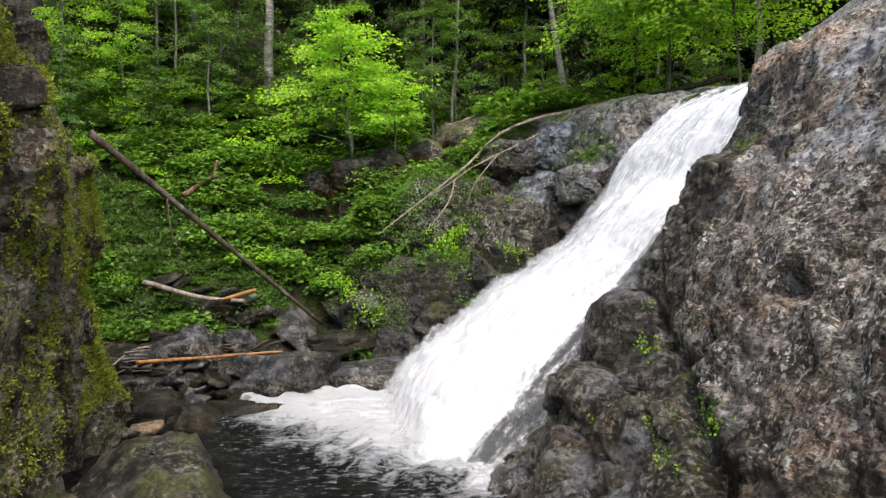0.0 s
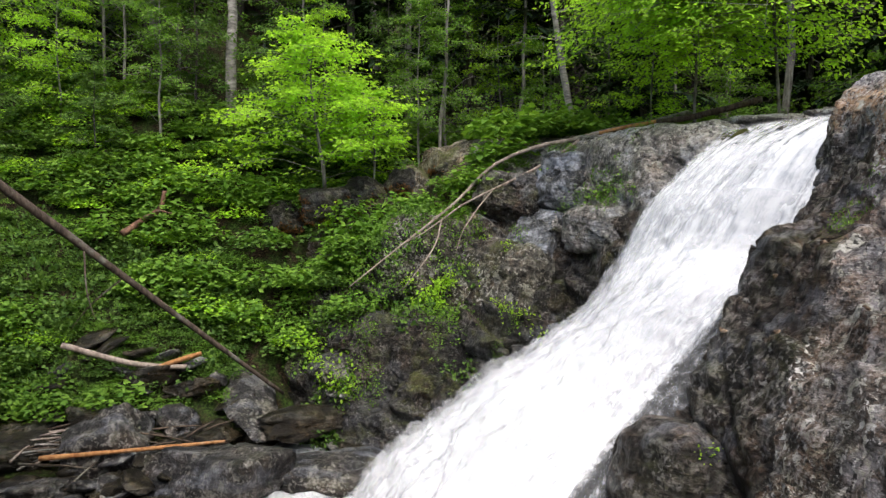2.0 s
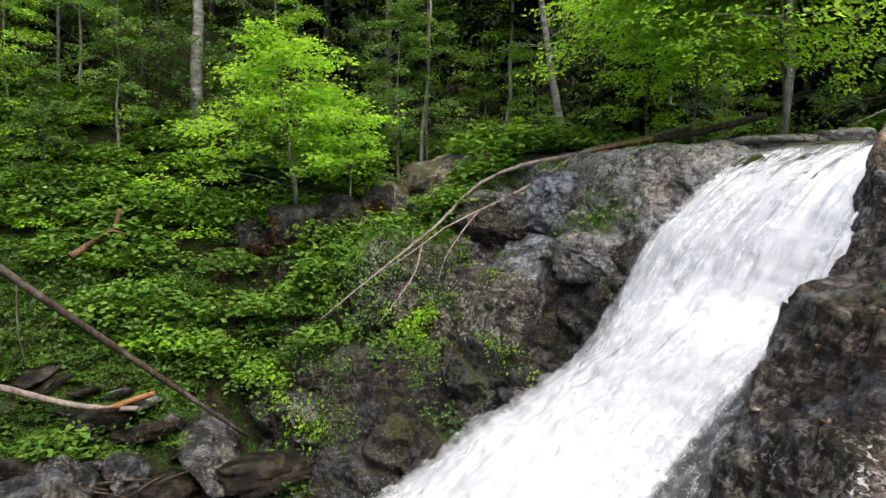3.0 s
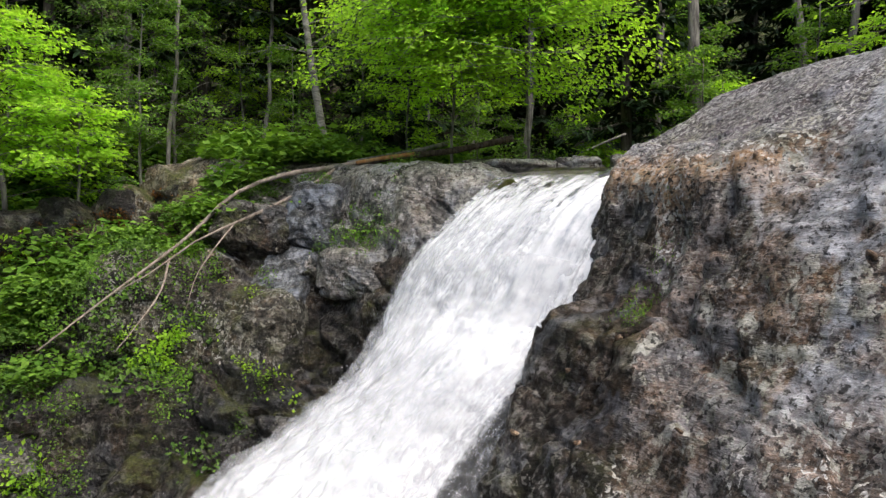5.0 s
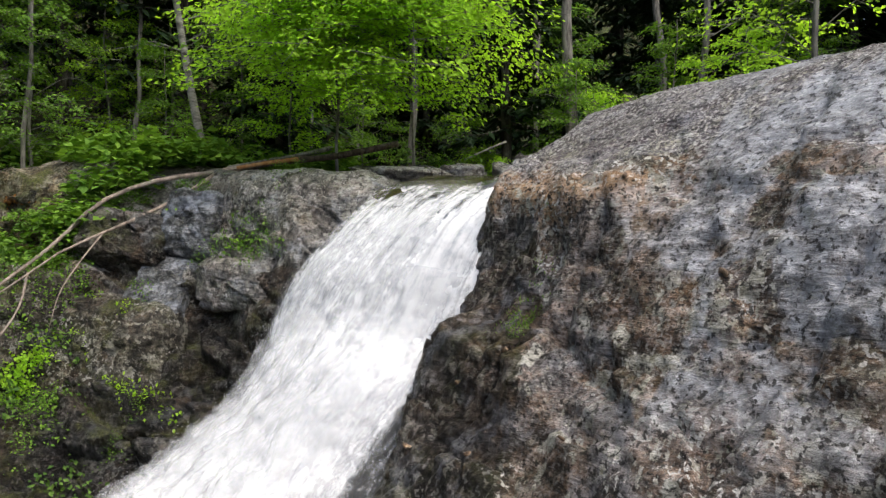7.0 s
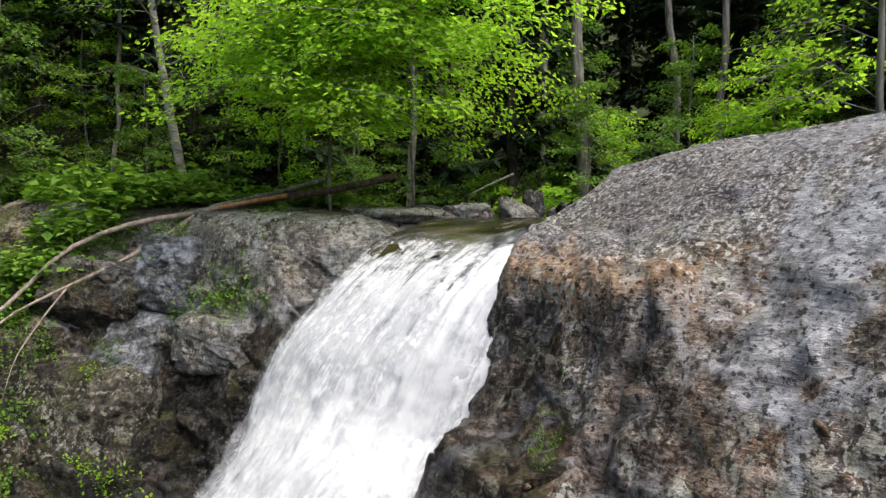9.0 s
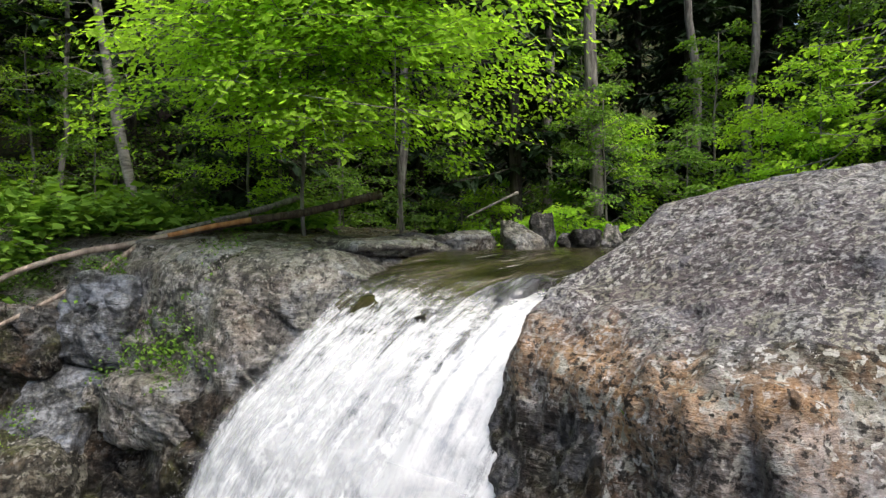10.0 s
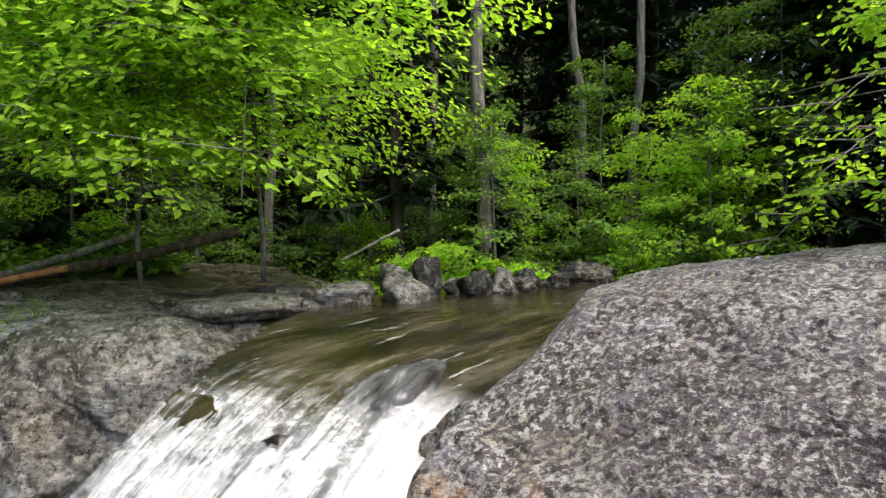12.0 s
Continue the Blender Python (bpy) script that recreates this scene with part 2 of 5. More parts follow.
def foam_material(name, thin, veil):
    """Falling white water: bright froth drawn out along the flow, thinning to clear glassy gaps."""
    n = Nodes(name)
    uv = n.tree.nodes.new("ShaderNodeUVMap").outputs["UV"]
    streak = n.noise(1.0, 7, 0.68, n.mapped((9, 30, 1), source=uv), 0.7)
    clot = n.noise(6.0, 8, 0.72, None, 0.4)
    bead = n.noise(17.0, 4, 0.65, n.mapped((1, 1, 0.7)), 0.5)
    h = n.math("ADD", n.math("MULTIPLY", streak, 0.45), n.math("ADD", n.math("MULTIPLY", clot, 0.38), n.math("MULTIPLY", bead, 0.22)))
    # froth cover is thin near the lip (u = 0) and on the flanks (v = 0 and v = 1); the side channel breaks white at once
    u, v = n.axis(uv, 0), n.axis(uv, 1)
    lip = n.ramp(u, (0.0, 0.0), (0.1, 0.02), (0.135, 0.2), (0.2, 0.27), (0.3, 0.34), (0.42, 0.44), (0.58, 0.54), (0.9, 0.58), (1.0, 0.35))
    chan = n.math("MULTIPLY", n.ramp(v, (0.0, 0.5), (0.16, 0.45), (0.26, 0.0)), n.ramp(u, (0.02, 0.0), (0.07, 1.0), (0.3, 1.0), (0.4, 0.0)))
    near = n.math("MULTIPLY", n.ramp(v, (0.0, 0.08), (0.1, 0.1), (0.24, 0.0)), n.ramp(u, (0.5, 0.0), (0.6, 1.0), (0.84, 1.0), (0.95, 0.2)))
    flank = n.math("SUBTRACT", n.ramp(n.math("MULTIPLY", v, n.math("SUBTRACT", 1.0, v)), (0.0, 0.1), (0.035, 0.38), (0.1, 0.54), (0.2, 0.58)), near)
    cover = n.ramp(n.math("ADD", n.math("MULTIPLY_ADD", h, 1.45, -0.235), n.math("ADD", n.math("ADD", n.math("ADD", lip, chan), flank), -0.74 - thin)), (0.37, 0.0), (0.66, 1.0))
    # shading of the froth's hollows painted blue-grey, mostly evened out lower down
    color = n.ramp(h, (0.41, (0.37, 0.39, 0.43)), (0.49, (0.56, 0.57, 0.585)), (0.56, (0.7, 0.705, 0.71)))
    color = n.mix(n.ramp(u, (0.3, 0.0), (0.5, 0.7)), color, (0.7, 0.705, 0.715))
    n.done(color, 0.95, n.bump(h, 0.3, 0.07))
    n.bsdf.inputs["Specular IOR Level"].default_value = 0.1
    clear = n.tree.nodes.new("ShaderNodeBsdfTransparent")
    mixer = n.tree.nodes.new("ShaderNodeMixShader")
    n.link(n.math("MULTIPLY", n.ramp(cover, (0.0, 0.02), (0.5, 0.42 * veil), (1.0, veil)), n.ramp(u, (0.04, 0.0), (0.09, 0.62), (0.2, 0.78), (0.35, 0.94), (0.45, 1.0))), mixer.inputs[0])
    n.link(clear.outputs[0], mixer.inputs[1])
    n.link(n.bsdf.outputs[0], mixer.inputs[2])
    n.link(mixer.outputs[0], n.out.inputs["Surface"])
    return n.mat


def pool_material():
    """Dark pool water with a raft of froth spreading from the foot of the fall."""
    n = Nodes("pool_water")
    flat = n.mapped((1, 1, 1))
    x, y = n.axis(flat, 0), n.axis(flat, 1)
    # distance out from the foot of the fall, along the way the current sets
    far = n.math("SUBTRACT", 5.5, n.math("ADD", n.math("MULTIPLY", x, 0.69), n.math("MULTIPLY", y, 0.725)))
    lace = n.math("ADD", n.math("MULTIPLY", n.noise(2.2, 6, 0.7, None, 1.0), 0.9), n.math("MULTIPLY", n.noise(10, 7, 0.75, n.mapped((1, 2.2, 1)), 0.5), 0.75))
    cover = n.ramp(n.math("SUBTRACT", lace, n.math("MULTIPLY", far, 0.4)), (0.4, 0.0), (0.62, 1.0))
    color = n.mix(cover, (0.01, 0.0105, 0.01), n.ramp(lace, (0.55, (0.7, 0.72, 0.76)), (0.75, (0.84, 0.845, 0.86))))
    ripple = n.noise(4.5, 6, 0.7, n.mapped((1, 2.4, 1)), 0.6)
    fleck = n.ramp(n.noise(9, 5, 0.7, n.mapped((0.8, 2.6, 1)), 0.5), (0.58, 0.0), (0.64, 0.9))
    fleck = n.math("MULTIPLY", fleck, n.ramp(n.math("MULTIPLY", far, 0.3), (0.3, 1.0), (0.75, 0.0)))
    color = n.mix(fleck, color, (0.55, 0.56, 0.57))
    h = n.math("ADD", ripple, n.math("MULTIPLY", cover, 0.3))
    return n.done(color, n.ramp(cover, (0.0, 0.1), (1.0, 0.85)), n.bump(h, 1.0, 0.35), IOR=1.33)


def stream_material():
    """Clear shallow brown water gliding over rock."""
    n = Nodes("stream_water")
    flow = n.mapped((0.8, 3.0, 1), (0, 0, -16))
    bed = n.ramp(n.noise(1.3, 5, 0.65, flow, 0.4), (0.38, (0.01, 0.009, 0.004)), (0.52, (0.035, 0.029, 0.013)), (0.68, (0.085, 0.075, 0.05)))
    froth = n.ramp(n.noise(2.0, 6, 0.7, n.mapped((0.7, 5, 1), (0, 0, -16)), 0.3), (0.63, 0.0), (0.72, 0.8))
    color = n.mix(froth, bed, (0.7, 0.71, 0.7))
    return n.done(color, n.ramp(froth, (0.0, 0.07), (1.0, 0.7)), n.bump(n.noise(4, 4, 0.6, flow, 0.6), 0.45, 0.05), IOR=1.33)


def wet_hump_material():
    n = Nodes("sheeted_rock")
    flow = n.mapped((0.8, 3.0, 1), (0, 0, -16))
    c = n.ramp(n.noise(2.0, 6, 0.7, flow, 0.3), (0.35, (0.03, 0.03, 0.03)), (0.55, (0.11, 0.11, 0.115)), (0.72, (0.4, 0.41, 0.42)))
    return n.done(c, 0.16, n.bump(n.noise(6, 5, 0.6, flow), 0.5, 0.04))


def leaf_material(name, low, high, glow=0.35):
    """Thin leaves: each one its own shade, some light passes through."""
    n = Nodes(name)
    color = n.ramp(n.island(), (0.0, low), (0.55, tuple((a + b) / 2 for a, b in zip(low, high))), (1.0, high))
    color = n.mix(n.ramp(n.each(), (0.0, 0.0), (1.0, 0.3)), color, tuple(a * 0.75 for a in low))
    n.done(color, 0.6)
    n.bsdf.inputs["Specular IOR Level"].default_value = 0.15
    thin = n.tree.nodes.new("ShaderNodeBsdfTranslucent")
    n.link(n.mix(1.0, color, (1.1, 1.14, 0.55), "MULTIPLY"), thin.inputs["Color"])
    mixer = n.tree.nodes.new("ShaderNodeMixShader")
    mixer.inputs[0].default_value = glow
    n.link(n.bsdf.outputs[0], mixer.inputs[1])
    n.link(thin.outputs[0], mixer.inputs[2])
    n.link(mixer.outputs[0], n.out.inputs["Surface"])
    return n.mat


def bark_material(name, dark, pale, scale=(9, 9, 1.6)):
    n = Nodes(name)
    g = n.noise(1.5, 6, 0.7, n.mapped(scale))
    color = n.ramp(g, (0.35, dark), (0.65, pale))
    color = n.mix(n.ramp(n.noise(3, 5, 0.7), (0.55, 0.0), (0.68, 0.5)), color, (0.2, 0.21, 0.17))
    return n.done(color, 0.9, n.bump(g, 0.8, 0.03), Specular_IOR_Level=0.15)


M_FLOOR = ground_material()
M_FOAMS = [foam_material("white_water", k, veil) for k, veil in ((0.0, 1.0), (0.14, 0.95), (0.24, 0.5), (0.3, 0.28), (0.34, 0.2))]
M_POOL, M_STREAM, M_HUMP = pool_material(), stream_material(), wet_hump_material()
M_LEAF_BRIGHT = leaf_material("spring_leaf", (0.29, 0.49, 0.036), (0.5, 0.77, 0.09), 0.72)
M_LEAF = leaf_material("green_leaf", (0.075, 0.165, 0.02), (0.22, 0.37, 0.048), 0.42)
M_LEAF_DEEP = leaf_material("deep_green_leaf", (0.05, 0.108, 0.021), (0.155, 0.255, 0.048), 0.38)
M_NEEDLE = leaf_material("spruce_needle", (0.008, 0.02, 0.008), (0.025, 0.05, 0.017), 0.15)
M_DROP = Nodes("spray_drop").done((0.75, 0.76, 0.78), 0.4)
M_MOSS = leaf_material("moss_tuft", (0.14, 0.165, 0.015), (0.38, 0.42, 0.05), 0.25)
M_DEADLEAF = leaf_material("dead_needle", (0.09, 0.04, 0.012), (0.2, 0.1, 0.03), 0.2)
M_BARK = bark_material("grey_bark", (0.05, 0.045, 0.04), (0.24, 0.225, 0.2))
M_BARK_DARK = bark_material("dark_bark", (0.02, 0.017, 0.014), (0.085, 0.075, 0.065))
M_BIRCH = bark_material("silver_birch_bark", (0.07, 0.065, 0.055), (0.3, 0.285, 0.25), (3, 3, 9))
M_LOG = bark_material("wet_dark_log", (0.022, 0.017, 0.013), (0.1, 0.075, 0.055))
M_BARE = bark_material("bare_bleached_wood", (0.13, 0.1, 0.08), (0.34, 0.28, 0.235))
M_REDWOOD = bark_material("weathered_red_wood", (0.05, 0.03, 0.02), (0.2, 0.11, 0.07))
M_ORANGE = bark_material("raw_orange_wood", (0.2, 0.085, 0.03), (0.42, 0.22, 0.09))

# ---- shape helpers ----
RNG = np.random.default_rng(7)
PERM = RNG.permutation(512)
GRAD = RNG.normal(size=(512, 3))
GRAD /= np.linalg.norm(GRAD, axis=1)[:, None]


def perlin(p):
    """Gradient noise, about -0.7 to 0.7, for an (n, 3) array."""
    i = np.floor(p).astype(int)
    f = p - i
    w = f * f * f * (f * (f * 6 - 15) + 10)
    total = 0
    for dx in (0, 1):
        for dy in (0, 1):
            for dz in (0, 1):
                h = PERM[(PERM[(PERM[(i[:, 0] + dx) & 511] + i[:, 1] + dy) & 511] + i[:, 2] + dz) & 511]
                d = (GRAD[h] * (f - (dx, dy, dz))).sum(1)
                wt = (w[:, 0] if dx else 1 - w[:, 0]) * (w[:, 1] if dy else 1 - w[:, 1]) * (w[:, 2] if dz else 1 - w[:, 2])
                total = total + d * wt
    return total


def fbm(p, octaves=4, gain=0.5):
    total, amp = 0, 1.0
    for k in range(octaves):
        total = total + amp * perlin(p * 2.03 ** k + 17.3 * k)
        amp *= gain
    return total


def blocks(p, seed=0, crack=0.0, width=0.07):
    """Broken-rock steps: each cell of a jittered lattice sits at its own level, tilted its own way, with open joints between."""
    i = np.floor(p).astype(int)
    best, second, level = np.full(len(p), 9e9), np.full(len(p), 9e9), np.zeros(len(p))
    for dx in (-1, 0, 1):
        for dy in (-1, 0, 1):
            for dz in (-1, 0, 1):
                c = i + (dx, dy, dz)
                h = PERM[(PERM[(PERM[(c[:, 0] + seed) & 511] + c[:, 1]) & 511] + c[:, 2]) & 511]
                away = p - (c + 0.5 + 0.45 * GRAD[h])
                d = (away ** 6).sum(1) ** (1 / 3)
                near = d < best
                second = np.where(near, best, np.minimum(second, d))
                best = np.where(near, d, best)
                level = np.where(near, (h / 511 - 0.5) + 0.7 * (away * GRAD[(h * 7 + 3) & 511]).sum(1), level)
    return level - crack * np.exp(-(np.sqrt(second) - np.sqrt(best)) / width)


def mesh_of(name, verts, faces, smooth=True):
    me = bpy.data.meshes.new(name)
    verts, faces = np.asarray(verts, float), np.asarray(faces, np.int32)
    n, k = faces.shape
    me.vertices.add(len(verts)), me.loops.add(n * k), me.polygons.add(n)
    me.vertices.foreach_set("co", verts.ravel())
    me.loops.foreach_set("vertex_index", faces.ravel())
    me.polygons.foreach_set("loop_start", np.arange(n, dtype=np.int32) * k)
    me.polygons.foreach_set("use_smooth", np.full(n, smooth))
    me.update(calc_edges=True)
    return me


def grid_faces(rows, cols):
    a = np.arange(rows * cols).reshape(rows, cols)
    return np.stack([a[:-1, :-1], a[1:, :-1], a[1:, 1:], a[:-1, 1:]], -1).reshape(-1, 4)


def grid_normals(p):
    """Normals of a (rows, cols, 3) grid."""
    n = np.cross(np.gradient(p, axis=0), np.gradient(p, axis=1))
    return n / np.maximum(np.linalg.norm(n, axis=-1, keepdims=True), 1e-9)


def thing(name, me, mat, label="", category="", group="", kind="", at=None):
    me.materials.append(mat)
    ob = new(name, me)
    if at is not None:
        ob.matrix_world = at
    return tagged(ob, label, category, group, kind)


def part(name, me, mat, parent, label=""):
    if mat is not None and not me.materials:
        me.materials.append(mat)
    ob = new(name, me)
    ob.parent = parent
    return tagged(ob, label)


def holder(name, at, label, category, group=""):
    ob = new(name)
    ob.empty_display_size = 0.2
    ob.matrix_world = at
    return tagged(ob, label, category, group)


def tube(points, radii, sides=8, wobble=0.0):
    """Verts and quads of a closed, tapered round stick along a line of points."""
    p, r = np.asarray(points, float), np.asarray(radii, float)
    t = np.gradient(p, axis=0)
    t /= np.linalg.norm(t, axis=1)[:, None]
    ref = np.array((0, 0, 1.0)) if abs(t[:, 2]).mean() < 0.8 else np.array((1.0, 0, 0))
    a = np.cross(t, ref)
    a /= np.linalg.norm(a, axis=1)[:, None]
    b = np.cross(t, a)
    ang = np.arange(sides) / sides * 2 * np.pi
    ring = p[:, None] + r[:, None, None] * (np.cos(ang)[None, :, None] * a[:, None] + np.sin(ang)[None, :, None] * b[:, None])
    if wobble:
        flat = ring.reshape(-1, 3)
        ring = ring + wobble * (perlin(flat * 6) * np.repeat(r, sides))[:, None].reshape(len(p), sides, 1) * (ring - p[:, None]) / np.maximum(r, 1e-4)[:, None, None]
    v = np.concatenate([ring.reshape(-1, 3), p[:1], p[-1:]])
    k = np.arange(sides)
    f = [np.stack([i * sides + k, i * sides + (k + 1) % sides, (i + 1) * sides + (k + 1) % sides, (i + 1) * sides + k], 1) for i in range(len(p) - 1)]
    n = len(p) * sides
    last = (len(p) - 1) * sides
    f.append(np.stack([(k + 1) % sides, k, np.full(sides, n), np.full(sides, n)], 1))
    f.append(np.stack([last + k, last + (k + 1) % sides, np.full(sides, n + 1), np.full(sides, n + 1)], 1))
    return v, np.concatenate(f)


def quads_mesh(name, pieces):
    """One mesh from (verts, quads) pieces; doubled corners are triangles."""
    me = bpy.data.meshes.new(name)
    vs, fs, base = [], [], 0
    for v, f in pieces:
        vs.append(v)
        fs.append(f + base)
        base += len(v)
    faces = [tuple(q) if q[2] != q[3] else tuple(q[:3]) for q in np.concatenate(fs).tolist()]
    me.from_pydata(np.concatenate(vs).tolist(), [], faces)
    me.polygons.foreach_set("use_smooth", np.full(len(faces), True))
    me.update()
    return me


def bezier(points, n):
    """n points on a smooth line through the given ones."""
    p = np.asarray(points, float)
    s = np.concatenate([[0], np.cumsum(np.linalg.norm(np.diff(p, axis=0), axis=1))])
    m = np.gradient(p, s, axis=0)
    q = np.linspace(0, s[-1], n)
    k = np.clip(np.searchsorted(s, q) - 1, 0, len(p) - 2)
    h = (s[k + 1] - s[k])[:, None]
    t = ((q - s[k]) / h[:, 0])[:, None]
    return (2 * t ** 3 - 3 * t ** 2 + 1) * p[k] + (t ** 3 - 2 * t ** 2 + t) * h * m[k] + (-2 * t ** 3 + 3 * t ** 2) * p[k + 1] + (t ** 3 - t ** 2) * h * m[k + 1]


def leaves(pos, way, up, length, width, fold=0.25, near=False):
    """Verts and quads of many leaves: base at pos, tip along way, face towards up. Near leaves get a pointed oval of four faces, far ones a folded diamond."""
    way = way / np.linalg.norm(way, axis=1)[:, None]
    side = np.cross(way, up)
    side /= np.maximum(np.linalg.norm(side, axis=1), 1e-6)[:, None]
    up = np.cross(side, way)
    L, W = length[:, None], width[:, None]
    n = len(pos)
    k = np.arange(n)[:, None]
    if near:
        mid = pos + way * L * 0.5 - up * W * fold
        ring = [pos, pos + way * L * 0.3 + side * W * 0.5, pos + way * L * 0.72 + side * W * 0.34, pos + way * L - up * L * 0.12,
                pos + way * L * 0.72 - side * W * 0.34, pos + way * L * 0.3 - side * W * 0.5, mid]
        v = np.stack(ring, 1).reshape(-1, 3)
        f = np.concatenate([k * 7 + np.array([[0, 1, 6, 5]]), k * 7 + np.array([[1, 2, 3, 6]]), k * 7 + np.array([[6, 3, 4, 5]])])
        return v, f
    v = np.stack([pos, pos + way * L * 0.45 + side * W * 0.5 + up * W * fold, pos + way * L, pos + way * L * 0.45 - side * W * 0.5 + up * W * fold], 1).reshape(-1, 3)
    return v, k * 4 + np.array([[0, 1, 2, 3]])


def leaf_mesh(name, *args, near=False, **more):
    v, f = leaves(*args, near=near, **more)
    return mesh_of(name, v, f, False)

# ---- the lie of the land: pool at z = 0, stream above the fall at about z = 5 ----


def ease(a, b, t):
    t = np.clip((t - a) / (b - a), 0, 1)
    return t * t * (3 - 2 * t)


def softmin(a, b, k=0.4):
    h = np.clip(0.5 + 0.5 * (b - a) / k, 0, 1)
    return b + (a - b) * h - k * h * (1 - h)


def softmax(a, b, k=0.4):
    return -softmin(-a, -b, k)


def outcrop_height(x, y):
    """The great rock beside the fall: low bench, steep face, broad crown that dips to the stream."""
    xs = x - 0.35 * ease(3.5, 1.0, y)
    slope = np.interp(xs, [-1.0, 0.2, 1.2, 1.7, 2.0, 2.12, 2.28, 2.5, 2.8, 3.1, 3.3, 3.55, 3.8, 4.0, 4.15, 4.4, 4.65, 4.8, 5.06, 5.5, 6, 6.5, 7, 8, 14],
                      [-1.2, -0.1, 0.7, 1.09, 1.4, 1.65, 2.05, 2.4, 2.67, 3.1, 3.36, 3.9, 4.27, 4.5, 4.68, 4.92, 5.12, 5.23, 5.42, 5.6, 5.7, 5.76, 5.68, 5.35, 5.3])
    # towards the fall a lower block ends in a grassy ledge, with an upright face over it
    ledge = np.interp(xs, [2.5, 2.85, 2.98, 3.4, 3.52, 3.72, 3.86, 4.1, 4.4], [2.4, 2.95, 3.36, 3.5, 3.75, 4.3, 4.62, 4.8, 4.92])
    z = np.where((xs > 2.5) & (xs < 4.4), slope + (ledge - slope) * ease(6.35, 6.75, y), slope)
    edge = np.interp(x, [-1, 0.3, 1.7, 2.6, 3.6, 4.2, 4.8, 5.06, 5.6, 7.3, 12], [6.6, 6.7, 7.35, 7.7, 8.12, 8.25, 8.42, 8.55, 8.85, 9.5, 9.6])
    over = y - edge
    return np.where(x < 4.5, softmin(z, z - 2.6 * over, 0.25), softmin(z, np.interp(-over, [-2, 0, 0.2, 0.45, 0.9, 1.6, 3, 6], [3.2, 4.95, 5.14, 5.41, 5.5, 5.6, 5.75, 6.2]), 0.12))


def plateau_height(x, y):
    """The forest floor above the gorge, rising as a hillside on the pool's side."""
    z = 5.12 + 0.1 * np.maximum(y - 12, 0) + 0.06 * np.maximum(y - 19, 0) ** 1.45
    z = z + 0.5 * ease(-2, -7, x) * np.maximum(y - 14.5, 0) * 0.9
    line = np.interp(x, [3.8, 5.5, 8, 12, 20, 40], [9.6, 9.9, 10.6, 11.0, 11.5, 14])
    half = np.interp(x, [3.8, 5.5, 8, 12], [1.6, 1.35, 0.9, 0.9])
    return z - 0.55 * ease(half + 0.45, half - 0.2, np.abs(y - line)) * ease(3.0, 3.8, x)


def cliff_height(x, y):
    """The dark bedrock slope between the bank and the fall."""
    z = -12.06 + 0.65 * x + 1.113 * y + np.interp(x, [1.9, 2.5, 3.2, 4.5], [0, 0.25, 1.6, 1.9])
    z = z - 0.35 * np.exp(-((x - 2.3) / 0.35) ** 2) * ease(13.2, 12.2, y)
    # broken into benches and risers
    stray = 0.3 * np.sin(1.7 * x + 0.9 * y) + 0.22 * np.sin(3.1 * x - 1.3 * y + 1.0) + 0.12 * np.sin(6.3 * x + 4.1 * y)
    f = (z + stray) / 0.95
    step = 0.95 * (np.floor(f) + ease(0.3, 0.9, f - np.floor(f))) - stray
    z = 0.25 * z + 0.75 * step
    return softmin(z, plateau_height(x, y) - 0.05, 0.3)


def bank_height(x, y):
    """The overgrown earth bank that comes down to the driftwood."""
    z = -13.25 - 0.2275 * x + 1.051 * y
    z = softmax(z, 0.34 * (y - 10.25), 0.5)
    return softmin(z, plateau_height(x, y), 0.8)


def wall_line(y):
    """Plan of the mossy gorge wall: its face stands at this x."""
    return np.interp(y, [-8, 3, 5.8, 7.4, 8.2, 8.7, 9.2], [-3.1, -3.15, -3.55, -4.05, -4.3, -4.9, -7.5])


def land_height(x, y):
    low = np.full_like(x, -0.7)
    rock = outcrop_height(x, y) - 0.95
    bank = np.where(y > 8.6, bank_height(x, y) - 0.7 * ease(-3.0, -2.0, x) * ease(15.6, 14.9, y) - 0.3 * ease(2, 3, x) * ease(13.5, 12, y), -0.7)
    wall = -0.7 + 6.0 * ease(1.9, 2.7, wall_line(y) - x) * (y < 9.2)
    far = -0.7 + 6.3 * ease(16, 30, np.hypot(x, y))
    return np.maximum.reduce([low, rock, bank, wall, far])


def spread(lo, hi, dense_lo, dense_hi, fine, coarse):
    """Grid lines that are close where the camera is near and wide far off."""
    a, out = dense_lo, []
    step = fine
    while a > lo:
        step = min(step * 1.25, coarse)
        a -= step
        out.append(a)
    b, after, step = dense_hi, [], fine
    while b < hi:
        step = min(step * 1.25, coarse)
        b += step
        after.append(b)
    return np.array(out[::-1] + list(np.arange(dense_lo, dense_hi + fine / 2, fine)) + after)


gx, gy = np.meshgrid(spread(-400, 400, -10, 12, 0.16, 40), spread(-400, 400, -2, 24, 0.16, 40), indexing="ij")
gz = land_height(gx, gy)
flat = np.stack([gx, gy, gz], -1).reshape(-1, 3)
gz = gz + (0.16 * fbm(flat * 0.9, 4) * ease(60, 30, np.hypot(flat[:, 0], flat[:, 1]))).reshape(gz.shape)
ground = thing("ground", mesh_of("ground", np.stack([gx, gy, gz], -1).reshape(-1, 3), grid_faces(*gx.shape)), M_FLOOR,
               "brown leaf-littered forest floor with patches of moss", "forest floor", kind="structure")


